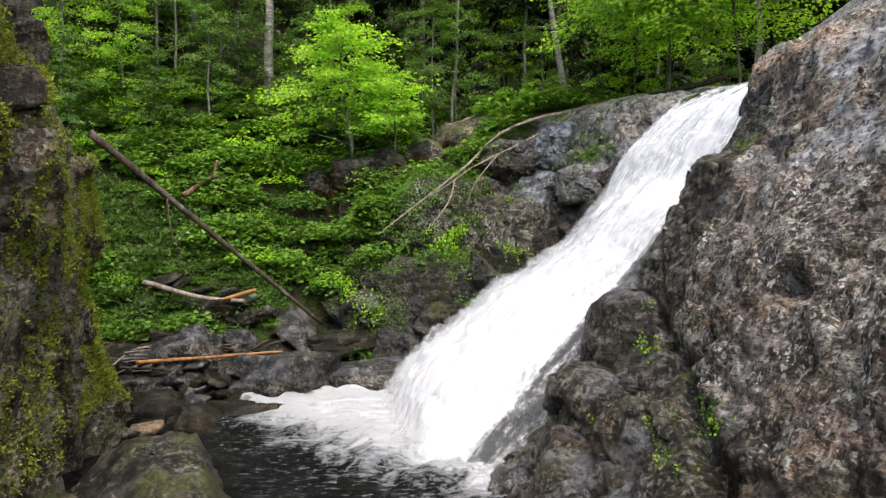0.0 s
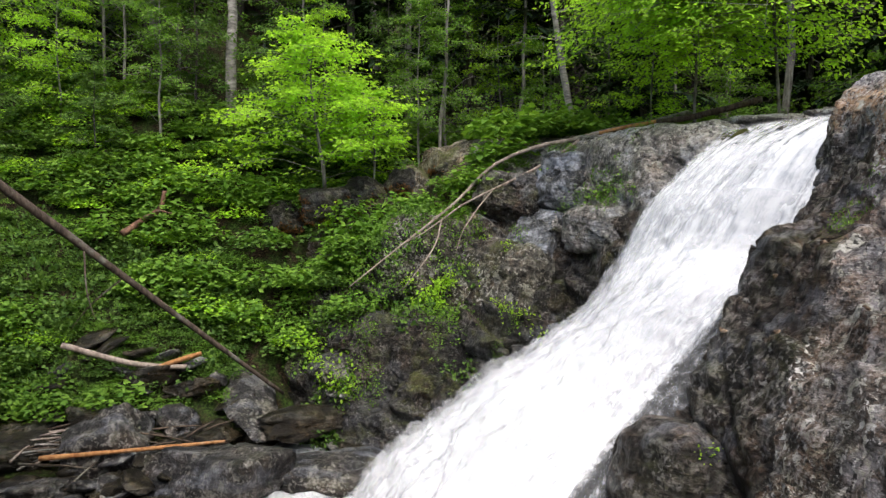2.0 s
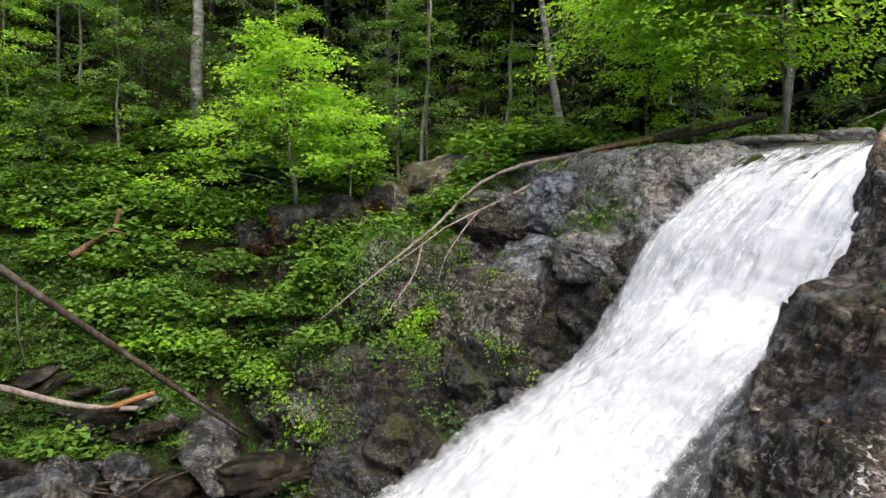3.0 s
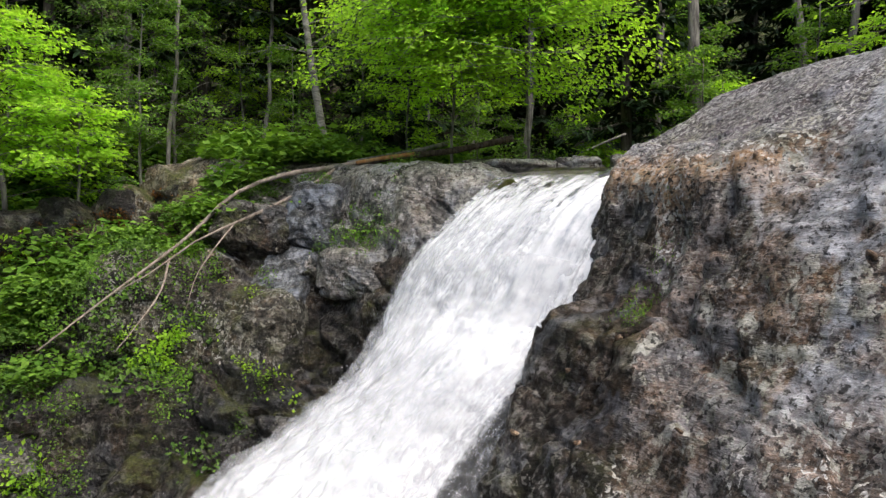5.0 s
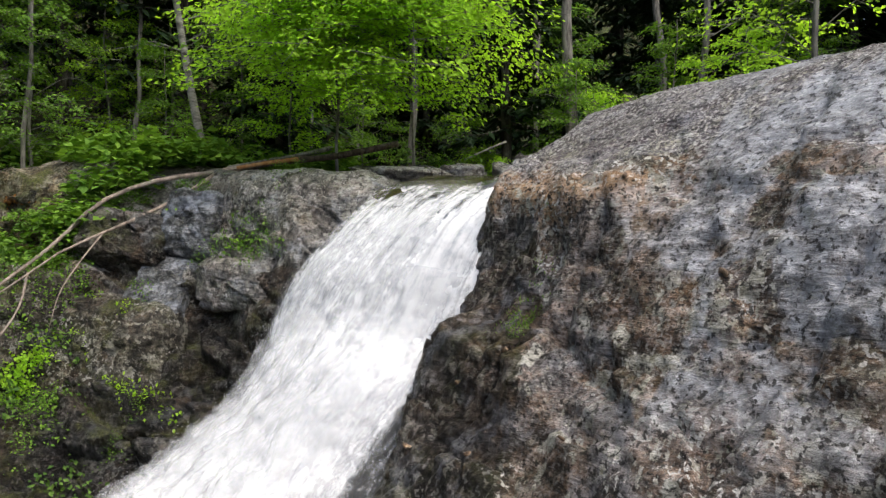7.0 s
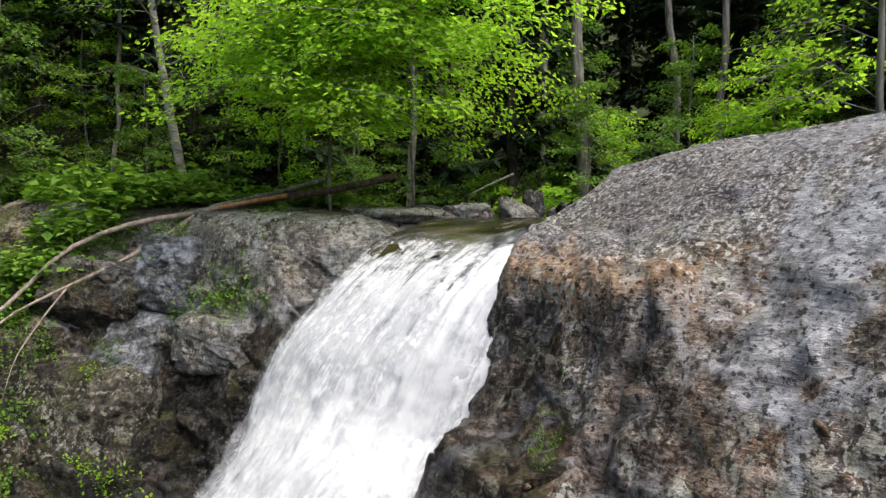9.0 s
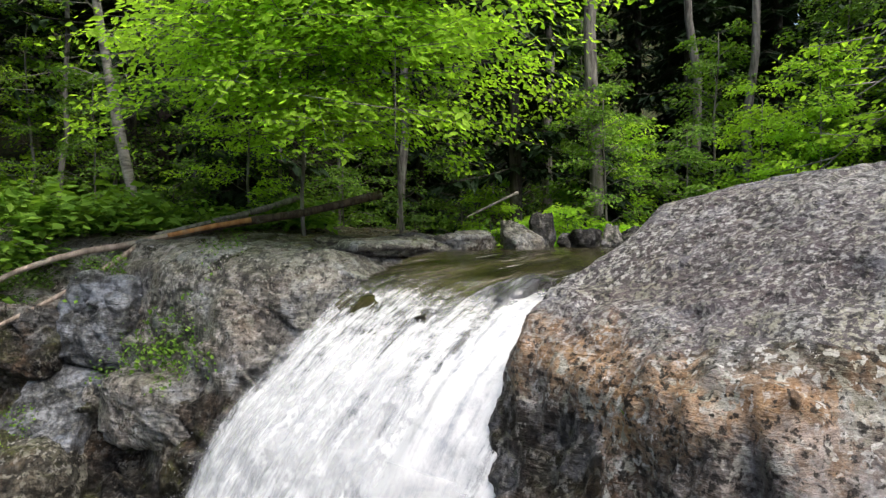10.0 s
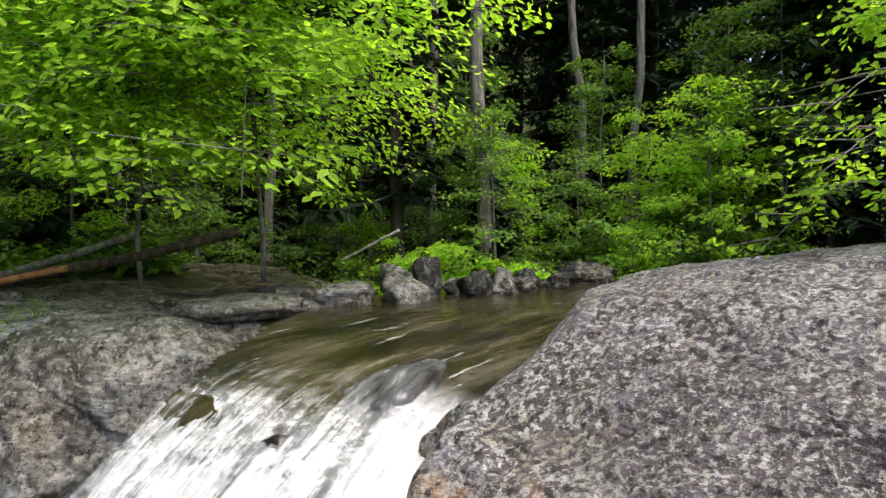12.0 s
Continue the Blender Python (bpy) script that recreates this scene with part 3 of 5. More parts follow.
def rock_sheet(middle, way, half, step, height, rough, regions, bounds, floor=-0.5):
    """A piece of bedrock seen square-on along way: a grid laid over the height field z = height(x, y), so that steep faces
    are as finely divided as flat ones, then broken and weathered along way."""
    n = np.array(way) / np.linalg.norm(way)
    along = np.cross((0, 0, 1.0), n)
    along /= np.linalg.norm(along)
    rise = np.cross(n, along)
    a, b = np.meshgrid(np.arange(-half[0], half[0], step), np.arange(-half[1], half[1], step), indexing="ij")
    o = np.array(middle) + a[..., None] * along + b[..., None] * rise
    lo, hi = np.full(a.shape, -6.0), np.full(a.shape, 6.0)
    for _ in range(26):
        mid = (lo + hi) / 2
        p = o + mid[..., None] * n
        above = p[..., 2] > height(p[..., 0], p[..., 1])
        hi, lo = np.where(above, mid, hi), np.where(above, lo, mid)
    p = o + hi[..., None] * n
    d = rough(p.reshape(-1, 3)).reshape(a.shape)
    p = p + n * d[..., None]
    out = grid_normals(p)
    out = out * np.sign((out * n).sum(-1, keepdims=True))
    q = p.reshape(-1, 3)
    p = p + out * (0.013 * fbm(q * 6.5, 4, 0.65)).reshape(a.shape)[..., None]
    out = grid_normals(p)
    flip = np.sign((out * n).sum(-1)).mean() < 0
    out = (out * (-1 if flip else 1)).reshape(-1, 3)
    q = p.reshape(-1, 3)
    f = grid_faces(*a.shape)
    if flip:
        f = f[:, ::-1]
    x0, x1, y0, y1 = bounds
    keep = (q[:, 2] > floor) & (q[:, 0] > x0) & (q[:, 0] < x1) & (q[:, 1] > y0) & (q[:, 1] < y1)
    f = f[keep[f].all(1)]
    which = regions(q, 0.5 * fbm(q * 0.7, 2))[f[:, 0]]
    return q, out, f, which


def rock_thing(name, label, sheet, kinds):
    q, n, f, which = sheet
    top = holder(name, Matrix(), label, "rock")
    parts = []
    for k, (pname, mat, plabel) in enumerate(kinds):
        g = f[which == k]
        used, inverse = np.unique(g, return_inverse=True)
        me = mesh_of(pname, q[used], inverse.reshape(g.shape))
        me.normals_split_custom_set_from_vertices(n[used])
        parts.append(part(pname, me, mat, top, plabel))
    return parts


def turned(p, rx, ry, rz):
    return p @ np.array(Euler((radians(rx), radians(ry), radians(rz))).to_matrix())


def ridges(p):
    """Sharp-crested folds, 0 to 1."""
    return 1 - np.abs(fbm(p, 4, 0.55)) * 2


def joint(p, normal, at, depth, width):
    """One long open joint through the rock: a thin notch along a wavering plane."""
    n = np.array(normal) / np.linalg.norm(normal)
    d = (p - at) @ n + 0.2 * fbm(p * 1.3, 4)
    return -depth * np.exp(-(d / width) ** 2)


def outcrop_rough(p):
    x, y, z = p.T
    t = turned(p, 10, 35, 30)
    w = t + 0.3 * fbm(p * 0.9, 4)[:, None] * (1, 0.7, 1.2)
    d = 0.13 * fbm(t * (0.5, 0.9, 1.1), 4, 0.42) + 0.1 * blocks(w * (0.55, 0.8, 1.1), 0, 0.3, 0.02) + 0.06 * (ridges(t * (0.8, 1.8, 2.6)) - 0.5)
    d = d + 0.045 * blocks(w * (1.5, 2.2, 3.0), 9, 0.3, 0.03) + 0.028 * (ridges(t * (2.6, 5, 6)) - 0.5) + 0.018 * blocks(w * (4, 6, 8), 15)
    # upright flutes of the dark face, the crease beside it and the joints of the lower block
    d = d + 0.07 * (ridges(p * (1.0, 3.2, 0.7)) - 0.6) * ease(6.6, 7.0, y) * ease(3.4, 3.6, z) * ease(4.7, 4.4, z)
    d = d + joint(p, (-0.25, 1.0, 0.1), (3.7, 6.72, 4.0), 0.16, 0.07) * ease(3.3, 3.5, z) * ease(4.6, 4.3, z)
    d = d + joint(p, (0.3, 0.95, 0.1), (3.2, 6.95, 2.9), 0.14, 0.03) * ease(3.55, 3.4, z) * ease(2.2, 2.5, z)
    d = d + joint(p, (0.5, -0.5, 0.75), (3.35, 6.55, 3.35), 0.08, 0.03) * ease(0.8, 0.4, np.hypot(y - 6.4, z - 3.3))
    d = d + joint(p, (-0.4, 0.8, 0.5), (3.7, 5.2, 3.6), 0.06, 0.03) + joint(p, (0.3, 0.9, -0.2), (4.6, 4.4, 4.6), 0.04, 0.03)
    d = d + joint(p, (-0.5, 0.5, 0.8), (2.6, 4.8, 2.2), 0.16, 0.05) + joint(p, (0.2, -0.3, 1.0), (2.0, 5.6, 1.5), 0.16, 0.06)
    fade = ease(4.5, 5.0, z)
    return d * (1 - 0.7 * fade)


def cliff_rough(p):
    t = turned(p, 14, 26, 18)
    w = t + 0.12 * fbm(p * 1.1, 4)[:, None]
    d = 0.12 * fbm(t * (0.9, 0.9, 0.7), 4, 0.45) + 0.2 * blocks(w * (0.55, 0.9, 1.5), 4, 0.2, 0.02)
    d = d + 0.1 * blocks(w * (1.3, 1.9, 3.4), 21, 0.2, 0.03) + 0.03 * blocks(w * (4, 4.5, 6), 23) + 0.03 * (ridges(t * (2.4, 2.4, 1.4)) - 0.5)
    fade = ease(4.4, 5.0, p[:, 2])
    return d * (1 - 0.6 * fade) - 0.1


def outcrop_regions(q, stray):
    x, y, z = q.T
    channel = (y + stray > np.interp(x, [1.7, 2.6, 3.4, 3.9, 4.6], [6.0, 6.6, 7.2, 7.8, 9.0])) & (z < 4.3)
    return np.where((z + stray < 1.5) | channel, 0, np.where(z + 0.6 * stray > 4.68, 2, 1))


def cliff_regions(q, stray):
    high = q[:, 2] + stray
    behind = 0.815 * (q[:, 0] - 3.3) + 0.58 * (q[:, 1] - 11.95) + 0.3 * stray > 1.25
    # the low foot takes the colour that has shade painted in
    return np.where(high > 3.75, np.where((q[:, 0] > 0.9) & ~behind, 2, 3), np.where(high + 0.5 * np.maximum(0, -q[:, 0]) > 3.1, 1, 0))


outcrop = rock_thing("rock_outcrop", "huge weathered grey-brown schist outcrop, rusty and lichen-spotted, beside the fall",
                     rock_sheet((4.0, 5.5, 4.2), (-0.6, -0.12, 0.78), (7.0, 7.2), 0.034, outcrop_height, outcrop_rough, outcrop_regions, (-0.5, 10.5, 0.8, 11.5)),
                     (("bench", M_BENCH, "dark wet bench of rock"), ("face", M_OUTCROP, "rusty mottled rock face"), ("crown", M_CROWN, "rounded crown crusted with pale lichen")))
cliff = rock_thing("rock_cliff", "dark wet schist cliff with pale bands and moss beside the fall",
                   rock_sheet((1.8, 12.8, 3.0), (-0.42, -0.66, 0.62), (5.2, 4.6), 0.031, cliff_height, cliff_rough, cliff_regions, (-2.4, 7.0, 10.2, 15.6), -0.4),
                   (("foot", M_FOOT, "wet foot of the cliff, its deep shade painted black"), ("face", M_CLIFF, "black broken rock face"), ("ledge", M_LEDGE, "pale grey weathered ledge"), ("mossy_top", M_WALL, "moss-grown top of the cliff")))



def rock_block(name, label, mat, centre, half, turn, power, seed, rough=0.05, res=90):
    """A great joint-bounded block of the cliff: a box with worn edges and split, layered faces."""
    a, b = np.meshgrid(np.arange(res * 2) * np.pi / res, np.linspace(0.02, np.pi - 0.02, res), indexing="ij")
    q = np.stack([np.cos(a) * np.sin(b), np.sin(a) * np.sin(b), np.cos(b)], -1).reshape(-1, 3)
    q = q * np.array(half)
    q = q / (np.abs(q / np.array(half)) ** power).sum(1)[:, None] ** (1 / power)
    out = q * np.abs(q / np.array(half)) ** (power - 2) / np.array(half) ** 2
    out = out / np.linalg.norm(out, axis=1)[:, None]
    m = np.array(Euler([radians(v) for v in turn]).to_matrix())
    p, out = q @ m.T + np.array(centre), out @ m.T
    t = turned(p, 14, 26, 18) + seed * 3.7
    w = t + 0.2 * fbm(p * 1.4, 3)[:, None]
    p = p + out * (rough * (2.2 * fbm(t * 1.1, 4, 0.5) + 1.3 * blocks(w * (1.1, 1.6, 2.6), seed, 0.35, 0.025) + 0.6 * blocks(w * (3, 4, 7), seed + 5, 0.3, 0.04) + 0.5 * (ridges(t * (2.5, 3, 5)) - 0.5)))[:, None]
    k = np.arange(res * 2 * res).reshape(res * 2, res)
    k = np.concatenate([k, k[:1]], 0)
    faces = np.stack([k[:-1, :-1], k[:-1, 1:], k[1:, 1:], k[1:, :-1]], -1).reshape(-1, 4)
    return part(name, mesh_of(name, p, faces), mat, cliff[0].parent if centre[1] > 10 else outcrop[0].parent, label)


cliff.append(rock_block("brow", "rounded pale grey ledge rock over the fall", M_LEDGE, (4.05, 12.5, 4.42), (1.45, 1.05, 0.66), (0, 3, -54.6), 3.4, 1, 0.035, 130))
cliff.append(rock_block("block", "square brown lichened block under the ledge", M_LEDGE, (2.95, 12.45, 3.5), (0.62, 0.55, 0.36), (4, -3, -56), 7, 2, 0.04))
cliff.append(rock_block("slab", "smooth blue-grey slab leaning on the cliff", M_SLAB, (1.95, 13.2, 3.3), (0.42, 0.34, 0.5), (-38, 8, -38), 7, 3, 0.03))
cliff.append(rock_block("slab", "dark grey split slab high on the cliff", M_CLIFF, (1.55, 13.75, 4.0), (0.6, 0.4, 0.4), (-30, 12, -30), 6, 4, 0.045))
cliff.append(rock_block("slab", "pale grey split slab high on the cliff", M_SLAB, (2.45, 13.35, 4.25), (0.42, 0.4, 0.5), (-14, 4, -48), 6, 5, 0.045))
cliff.append(rock_block("shoulder", "brown lichen-spotted shoulder of the cliff", M_BROWN, (1.32, 13.2, 2.4), (0.9, 0.68, 0.9), (-14, 6, -38), 3.6, 6, 0.045, 110))
cliff.append(rock_block("shoulder", "brown mossy shoulder of the cliff", M_BROWN, (0.05, 13.9, 2.9), (0.85, 0.6, 0.8), (-20, 8, -20), 3.6, 7, 0.05, 100))
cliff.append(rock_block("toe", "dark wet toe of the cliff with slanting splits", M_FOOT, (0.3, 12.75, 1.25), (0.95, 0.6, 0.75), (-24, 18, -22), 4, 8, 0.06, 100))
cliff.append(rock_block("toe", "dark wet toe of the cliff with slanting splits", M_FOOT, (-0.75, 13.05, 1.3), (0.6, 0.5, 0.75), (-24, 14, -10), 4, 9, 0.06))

outcrop.append(rock_block("shelf", "smooth black wet shelf beside the falling water", M_BENCH, (2.12, 7.3, 1.3), (0.46, 0.5, 0.62), (0, 14, 10), 3.2, 14, 0.03))
outcrop.append(rock_block("step", "dark wet step of the bench", M_BENCH, (1.62, 6.35, 0.55), (0.5, 0.62, 0.6), (0, 10, 14), 5, 11, 0.05))
outcrop.append(rock_block("step", "dark wet step of the bench", M_BENCH, (1.25, 5.75, 0.2), (0.48, 0.55, 0.5), (8, 14, -12), 5, 12, 0.05))
outcrop.append(rock_block("step", "dark wet step of the bench", M_BENCH, (1.75, 5.2, 0.75), (0.42, 0.5, 0.5), (-6, 8, 24), 5, 13, 0.05))

# mossy wall of the gorge: an upright face over its plan line, with a bench and a flat top
s, h = np.meshgrid(np.arange(0, 15.5, 0.045), np.linspace(-0.5, 6.6, 170), indexing="ij")
wy = np.interp(s, [0, 11, 15.5], [-4.0, 7.6, 9.2])
wx = wall_line(wy) - 0.06 * h - 0.95 * ease(3.3, 3.9, h) * ease(6.6, 7.2, wy) - 0.25 * ease(2.0, 0.0, h) * np.sin(wy * 2) - 2.2 * ease(5.9, 6.6, h)
wz = np.minimum(h, 5.9 + 0.2 * (h - 5.9))
wp = np.stack([wx, wy, wz], -1)
wq = wp.reshape(-1, 3)
push = 0.3 * fbm(wq * (0.8, 0.8, 0.45), 3) + 0.3 * blocks(wq * (1.2, 1.2, 0.5) + 0.2 * fbm(wq, 2)[:, None], 33) + 0.16 * blocks(wq * (3.4, 3.4, 0.9) + 0.15 * fbm(wq * 2, 2)[:, None], 40) + 0.07 * blocks(wq * (8, 8, 2.2), 44) + 0.03 * fbm(wq * (7, 7, 3), 3)
wp = wp + np.stack([push, 0.4 * push, 0.2 * push], -1).reshape(wp.shape)
gorge_wall = thing("gorge_wall", mesh_of("gorge_wall", wp.reshape(-1, 3), grid_faces(*s.shape)), M_WALL,
                   "steep dark gorge wall, flaking and hung with green moss", "rock")

# ---- water ----
NEAR = [(5.6, 9.0, 4.78), (4.95, 8.75, 4.68), (4.35, 8.4, 4.52), (3.9, 8.2, 4.25), (3.6, 8.2, 3.75), (3.35, 8.2, 3.2), (2.85, 7.95, 2.75), (2.4, 8.05, 2.2), (1.95, 7.95, 1.7), (1.3, 7.55, 1.1), (0.55, 7.05, 0.42), (-0.05, 6.7, 0.0), (-0.6, 6.5, -0.06)]
FAR = [(4.9, 10.95, 4.98), (4.4, 10.75, 4.88), (3.95, 10.6, 4.76), (3.55, 10.55, 4.45), (3.15, 10.55, 4.05), (2.85, 10.7, 3.65), (2.68, 10.85, 3.15), (2.5, 10.8, 2.6), (2.15, 10.8, 2.05), (1.6, 10.9, 1.5), (0.7, 11.0, 0.9), (-0.4, 11.0, 0.3), (-1.3, 10.6, -0.06)]
nu, nv = 230, 130
edge_n, edge_f = bezier(NEAR, nu), bezier(FAR, nu)
uu, vv = np.meshgrid(np.linspace(0, 1, nu), np.linspace(-0.12, 1.07, nv), indexing="ij")


def fall_sheet(rise, rough, seed):
    p = edge_n[:, None] * (1 - vv)[..., None] + edge_f[:, None] * vv[..., None]
    n = grid_normals(p)
    n = n * np.sign(n[..., 2:3])
    bulge = np.clip(4 * vv * (1 - vv), -1, 1)
    q = np.stack([uu * 9, vv * 11, np.full_like(uu, seed)], -1).reshape(-1, 3)
    lift = np.interp(uu, [0, 0.15, 0.3, 0.5, 0.68, 0.85, 1], [0, 0.03, 0.1, 0.24, 0.46, 0.36, 0.0]) * bulge - 0.3 * ease(0.9, 1.0, uu) - 0.1 * ease(0.0, 0.12, np.abs(vv - 0.5) - 0.5) + rise * ease(0.15, 0.5, uu) * np.clip(1.5 * bulge, 0, 1)
    strand = (0.5 * fbm(q * (0.35, 1.0, 1), 3) + 0.25 * fbm(q * (1.6, 2.6, 1) + 5, 3)).reshape(uu.shape)
    lump = (0.45 * fbm(p.reshape(-1, 3) * 3.2 + seed, 5, 0.6)).reshape(uu.shape)
    d = lift + rough * (strand * (0.35 + 0.4 * uu) + lump * (0.25 + 0.7 * uu)) * ease(0, 0.14, uu)
    return p + n * d[..., None]


def uv_on(me, u, v):
    layer = me.uv_layers.new(name="flow")
    idx = np.zeros(len(me.loops), np.int32)
    me.loops.foreach_get("vertex_index", idx)
    layer.data.foreach_set("uv", np.stack([u.ravel()[idx], v.ravel()[idx]], -1).ravel())


waterfall = holder("waterfall", Matrix(), "foaming white waterfall rushing down a slanting rock chute", "waterfall")
for k, (rise, rough) in enumerate(((0.0, 0.1), (0.1, 0.16), (0.18, 0.24), (0.24, 0.34), (0.3, 0.42))):
    fall_faces = grid_faces(nu, nv)
    fall_faces = fall_faces[uu.ravel()[fall_faces[:, 0]] > (0.035, 0.11, 0.28, 0.34, 0.4)[k]]
    me = mesh_of("falling_water", fall_sheet(rise, rough, 3.7 * k).reshape(-1, 3), fall_faces)
    uv_on(me, uu, vv)
    part("falling_water", me, M_FOAMS[k], waterfall)

# flying drops along the flanks, the crest and the foot
rng = np.random.default_rng(77)
crest = fall_sheet(0.12, 0.35, 3.7)
m = 16000
iu = np.clip((0.32 + 0.68 * rng.beta(1.8, 1.5, m)) * nu, 0, nu - 1).astype(int)
iv = np.where(rng.random(m) < 0.7, np.where(rng.random(m) < 0.5, rng.beta(1, 7, m), rng.beta(7, 1, m)), rng.random(m))
iv = np.clip(iv * nv, 0, nv - 1).astype(int)
base = crest[iu, iv]
flow = np.gradient(crest, axis=0)[iu, iv]
flow /= np.linalg.norm(flow, axis=1)[:, None]
fly = base + rng.normal(size=(m, 3)) * np.array((0.1, 0.12, 0.1)) * (0.4 + 1.3 * iu / nu)[:, None] + (0, 0, 0.04)
size = rng.uniform(0.003, 0.009, m)
part("spray", leaf_mesh("spray", fly, flow + rng.normal(size=(m, 3)) * 0.4, rng.normal(size=(m, 3)), size * 1.6, size * 0.6), M_DROP, waterfall, "flying white spray")

# chute of bedrock under the falling water
cp = fall_sheet(-0.22, 0.0, 0) - np.array((0, 0, 0.24))
cq = cp.reshape(-1, 3)
cp = cp + (0.2 * blocks(cq * 1.4, 50) + 0.1 * blocks(cq * 3.3, 51) - 0.12).reshape(uu.shape)[..., None] * np.array((-0.5, 0, 0.8))
thing("chute_rock", mesh_of("chute_rock", cp.reshape(-1, 3), grid_faces(nu, nv)), M_FOOT, "black soaked bedrock chute under the falling water", "rock")

px, py = np.meshgrid(np.arange(-9, 4, 0.07), np.arange(-12, 13, 0.07), indexing="ij")
pq = np.stack([px, py, 0 * px], -1).reshape(-1, 3)
churn = ease(3.9, 5.6, px * 0.69 + py * 0.725) * ease(-4.5, -2.5, px)
pz = (0.05 + 0.16 * churn.ravel()) * fbm(pq * (1.6, 2.4, 1), 4) + 0.16 * churn.ravel() - 0.02
thing("pool_water", mesh_of("pool_water", np.stack([px.ravel(), py.ravel(), pz], -1), grid_faces(*px.shape)), M_POOL,
      "dark pool with spreading white froth at the foot of the fall", "water", kind="structure")

ux, uy = np.meshgrid(np.arange(3.78, 16, 0.05), np.arange(8.0, 13.5, 0.05), indexing="ij")
uq = np.stack([ux, uy, 0 * ux], -1).reshape(-1, 3)
brink = np.interp(uy, [8.2, 9.1, 9.5, 9.9, 10.5, 11.2], [4.3, 4.25, 4.25, 4.02, 3.92, 3.9])
uz = softmin(4.82 + 0.12 * (ux - 4.84) + 0.16 * (uy - 10.3), np.full_like(ux, 5.03), 0.1) + 0.03 * fbm(turned(uq, 0, 0, 16) * (1.2, 4, 1), 3).reshape(ux.shape)
uz = uz - 0.9 * np.maximum(brink - ux, 0) ** 1.25 + 0.02 * np.maximum(ux - 9, 0)
wet = (uy < np.interp(ux, [3.3, 3.9, 4.4, 4.9, 6.5, 16], [10.1, 10.5, 10.85, 11.15, 11.9, 13.4])) & (uy > np.interp(ux, [3.3, 3.9, 4.3, 5.0, 6.0], [9.4, 9.1, 8.7, 8.4, 8.0]))
flow_faces = grid_faces(*ux.shape)
thing("stream_water", mesh_of("stream_water", np.stack([ux, uy, uz], -1).reshape(-1, 3), flow_faces[wet.ravel()[flow_faces].all(1)]), M_STREAM,
      "clear shallow brown stream gliding to the brink of the fall", "water", kind="structure")

# ---- finding the surface below a place ----
from mathutils.bvhtree import BVHTree


def tree_of(*obs):
    vs, fs, base = [], [], 0
    for ob in obs:
        me = ob.data
        v = np.zeros(len(me.vertices) * 3)
        me.vertices.foreach_get("co", v)
        f = np.zeros(len(me.loops), np.int32)
        me.loops.foreach_get("vertex_index", f)
        vs.append(v.reshape(-1, 3))
        fs.append(f.reshape(-1, 4) + base)
        base += len(me.vertices)
    return BVHTree.FromPolygons(np.concatenate(vs).tolist(), np.concatenate(fs).tolist())


SURFACE = tree_of(ground, *outcrop, *cliff)


def drop(x, y, top=30.0):
    hit = SURFACE.ray_cast(Vector((x, y, top)), Vector((0, 0, -1)))
    return hit[0].z if hit[0] else 0.0


# ---- loose rocks ----


def boulder_mesh(seed, size=(1, 1, 1), faces=13, soft=0.05, res=30):
    """An angular broken stone: the space within random cutting planes, edges a little worn."""
    rng = np.random.default_rng(500 + seed)
    a, b = np.meshgrid(np.linspace(0, 2 * np.pi, res * 2 + 1)[:-1], np.linspace(0.03, np.pi - 0.03, res), indexing="ij")
    q = np.stack([np.cos(a) * np.sin(b), np.sin(a) * np.sin(b), np.cos(b)], -1).reshape(-1, 3)
    n = np.concatenate([np.eye(3), -np.eye(3), rng.normal(size=(faces, 3))])
    n /= np.linalg.norm(n, axis=1)[:, None]
    n[:6] += rng.normal(size=(6, 3)) * 0.14
    far = np.concatenate([rng.uniform(0.8, 1.1, 6), rng.uniform(0.6, 0.95, faces)])
    r = far / np.maximum(q @ n.T, 1e-3)
    r = (r ** (-1 / soft * 1.2)).sum(1) ** (-soft / 1.2)
    r = r * (1 + 0.1 * fbm(q * 1.6 + seed * 3.1, 5, 0.55) + 0.12 * blocks(q * (1.6, 1.6, 2.6) + seed * 1.7, seed) + 0.05 * blocks(q * (3, 3, 6) + seed * 1.7, seed + 3))
    p = (q * r[:, None] * np.array(size)).reshape(*a.shape, 3)
    p = np.concatenate([p, p[:1]], 0)
    return mesh_of("boulder", p.reshape(-1, 3), grid_faces(res * 2 + 1, res))


def boulder(x, y, z, sx, sy, sz, turn, seed, mat, label, tip=0.0, group="stones by the water"):
    ob = thing("boulder", boulder_mesh(seed, (sx * 1.1, sy * 1.1, sz * 1.1)), mat, label, "boulder", group)
    ob.matrix_world = pose(x, y, z, tip, tip * 0.5, turn)
    return ob


def smooth_hump(x, y, z, sx, sy, sz, turn, seed, mat, label):
    ob = thing("wet_rock_hump", boulder_mesh(seed, (sx, sy, sz), 4, 0.4), mat, label, "rock")
    ob.matrix_world = pose(x, y, z, 0, -4, turn)


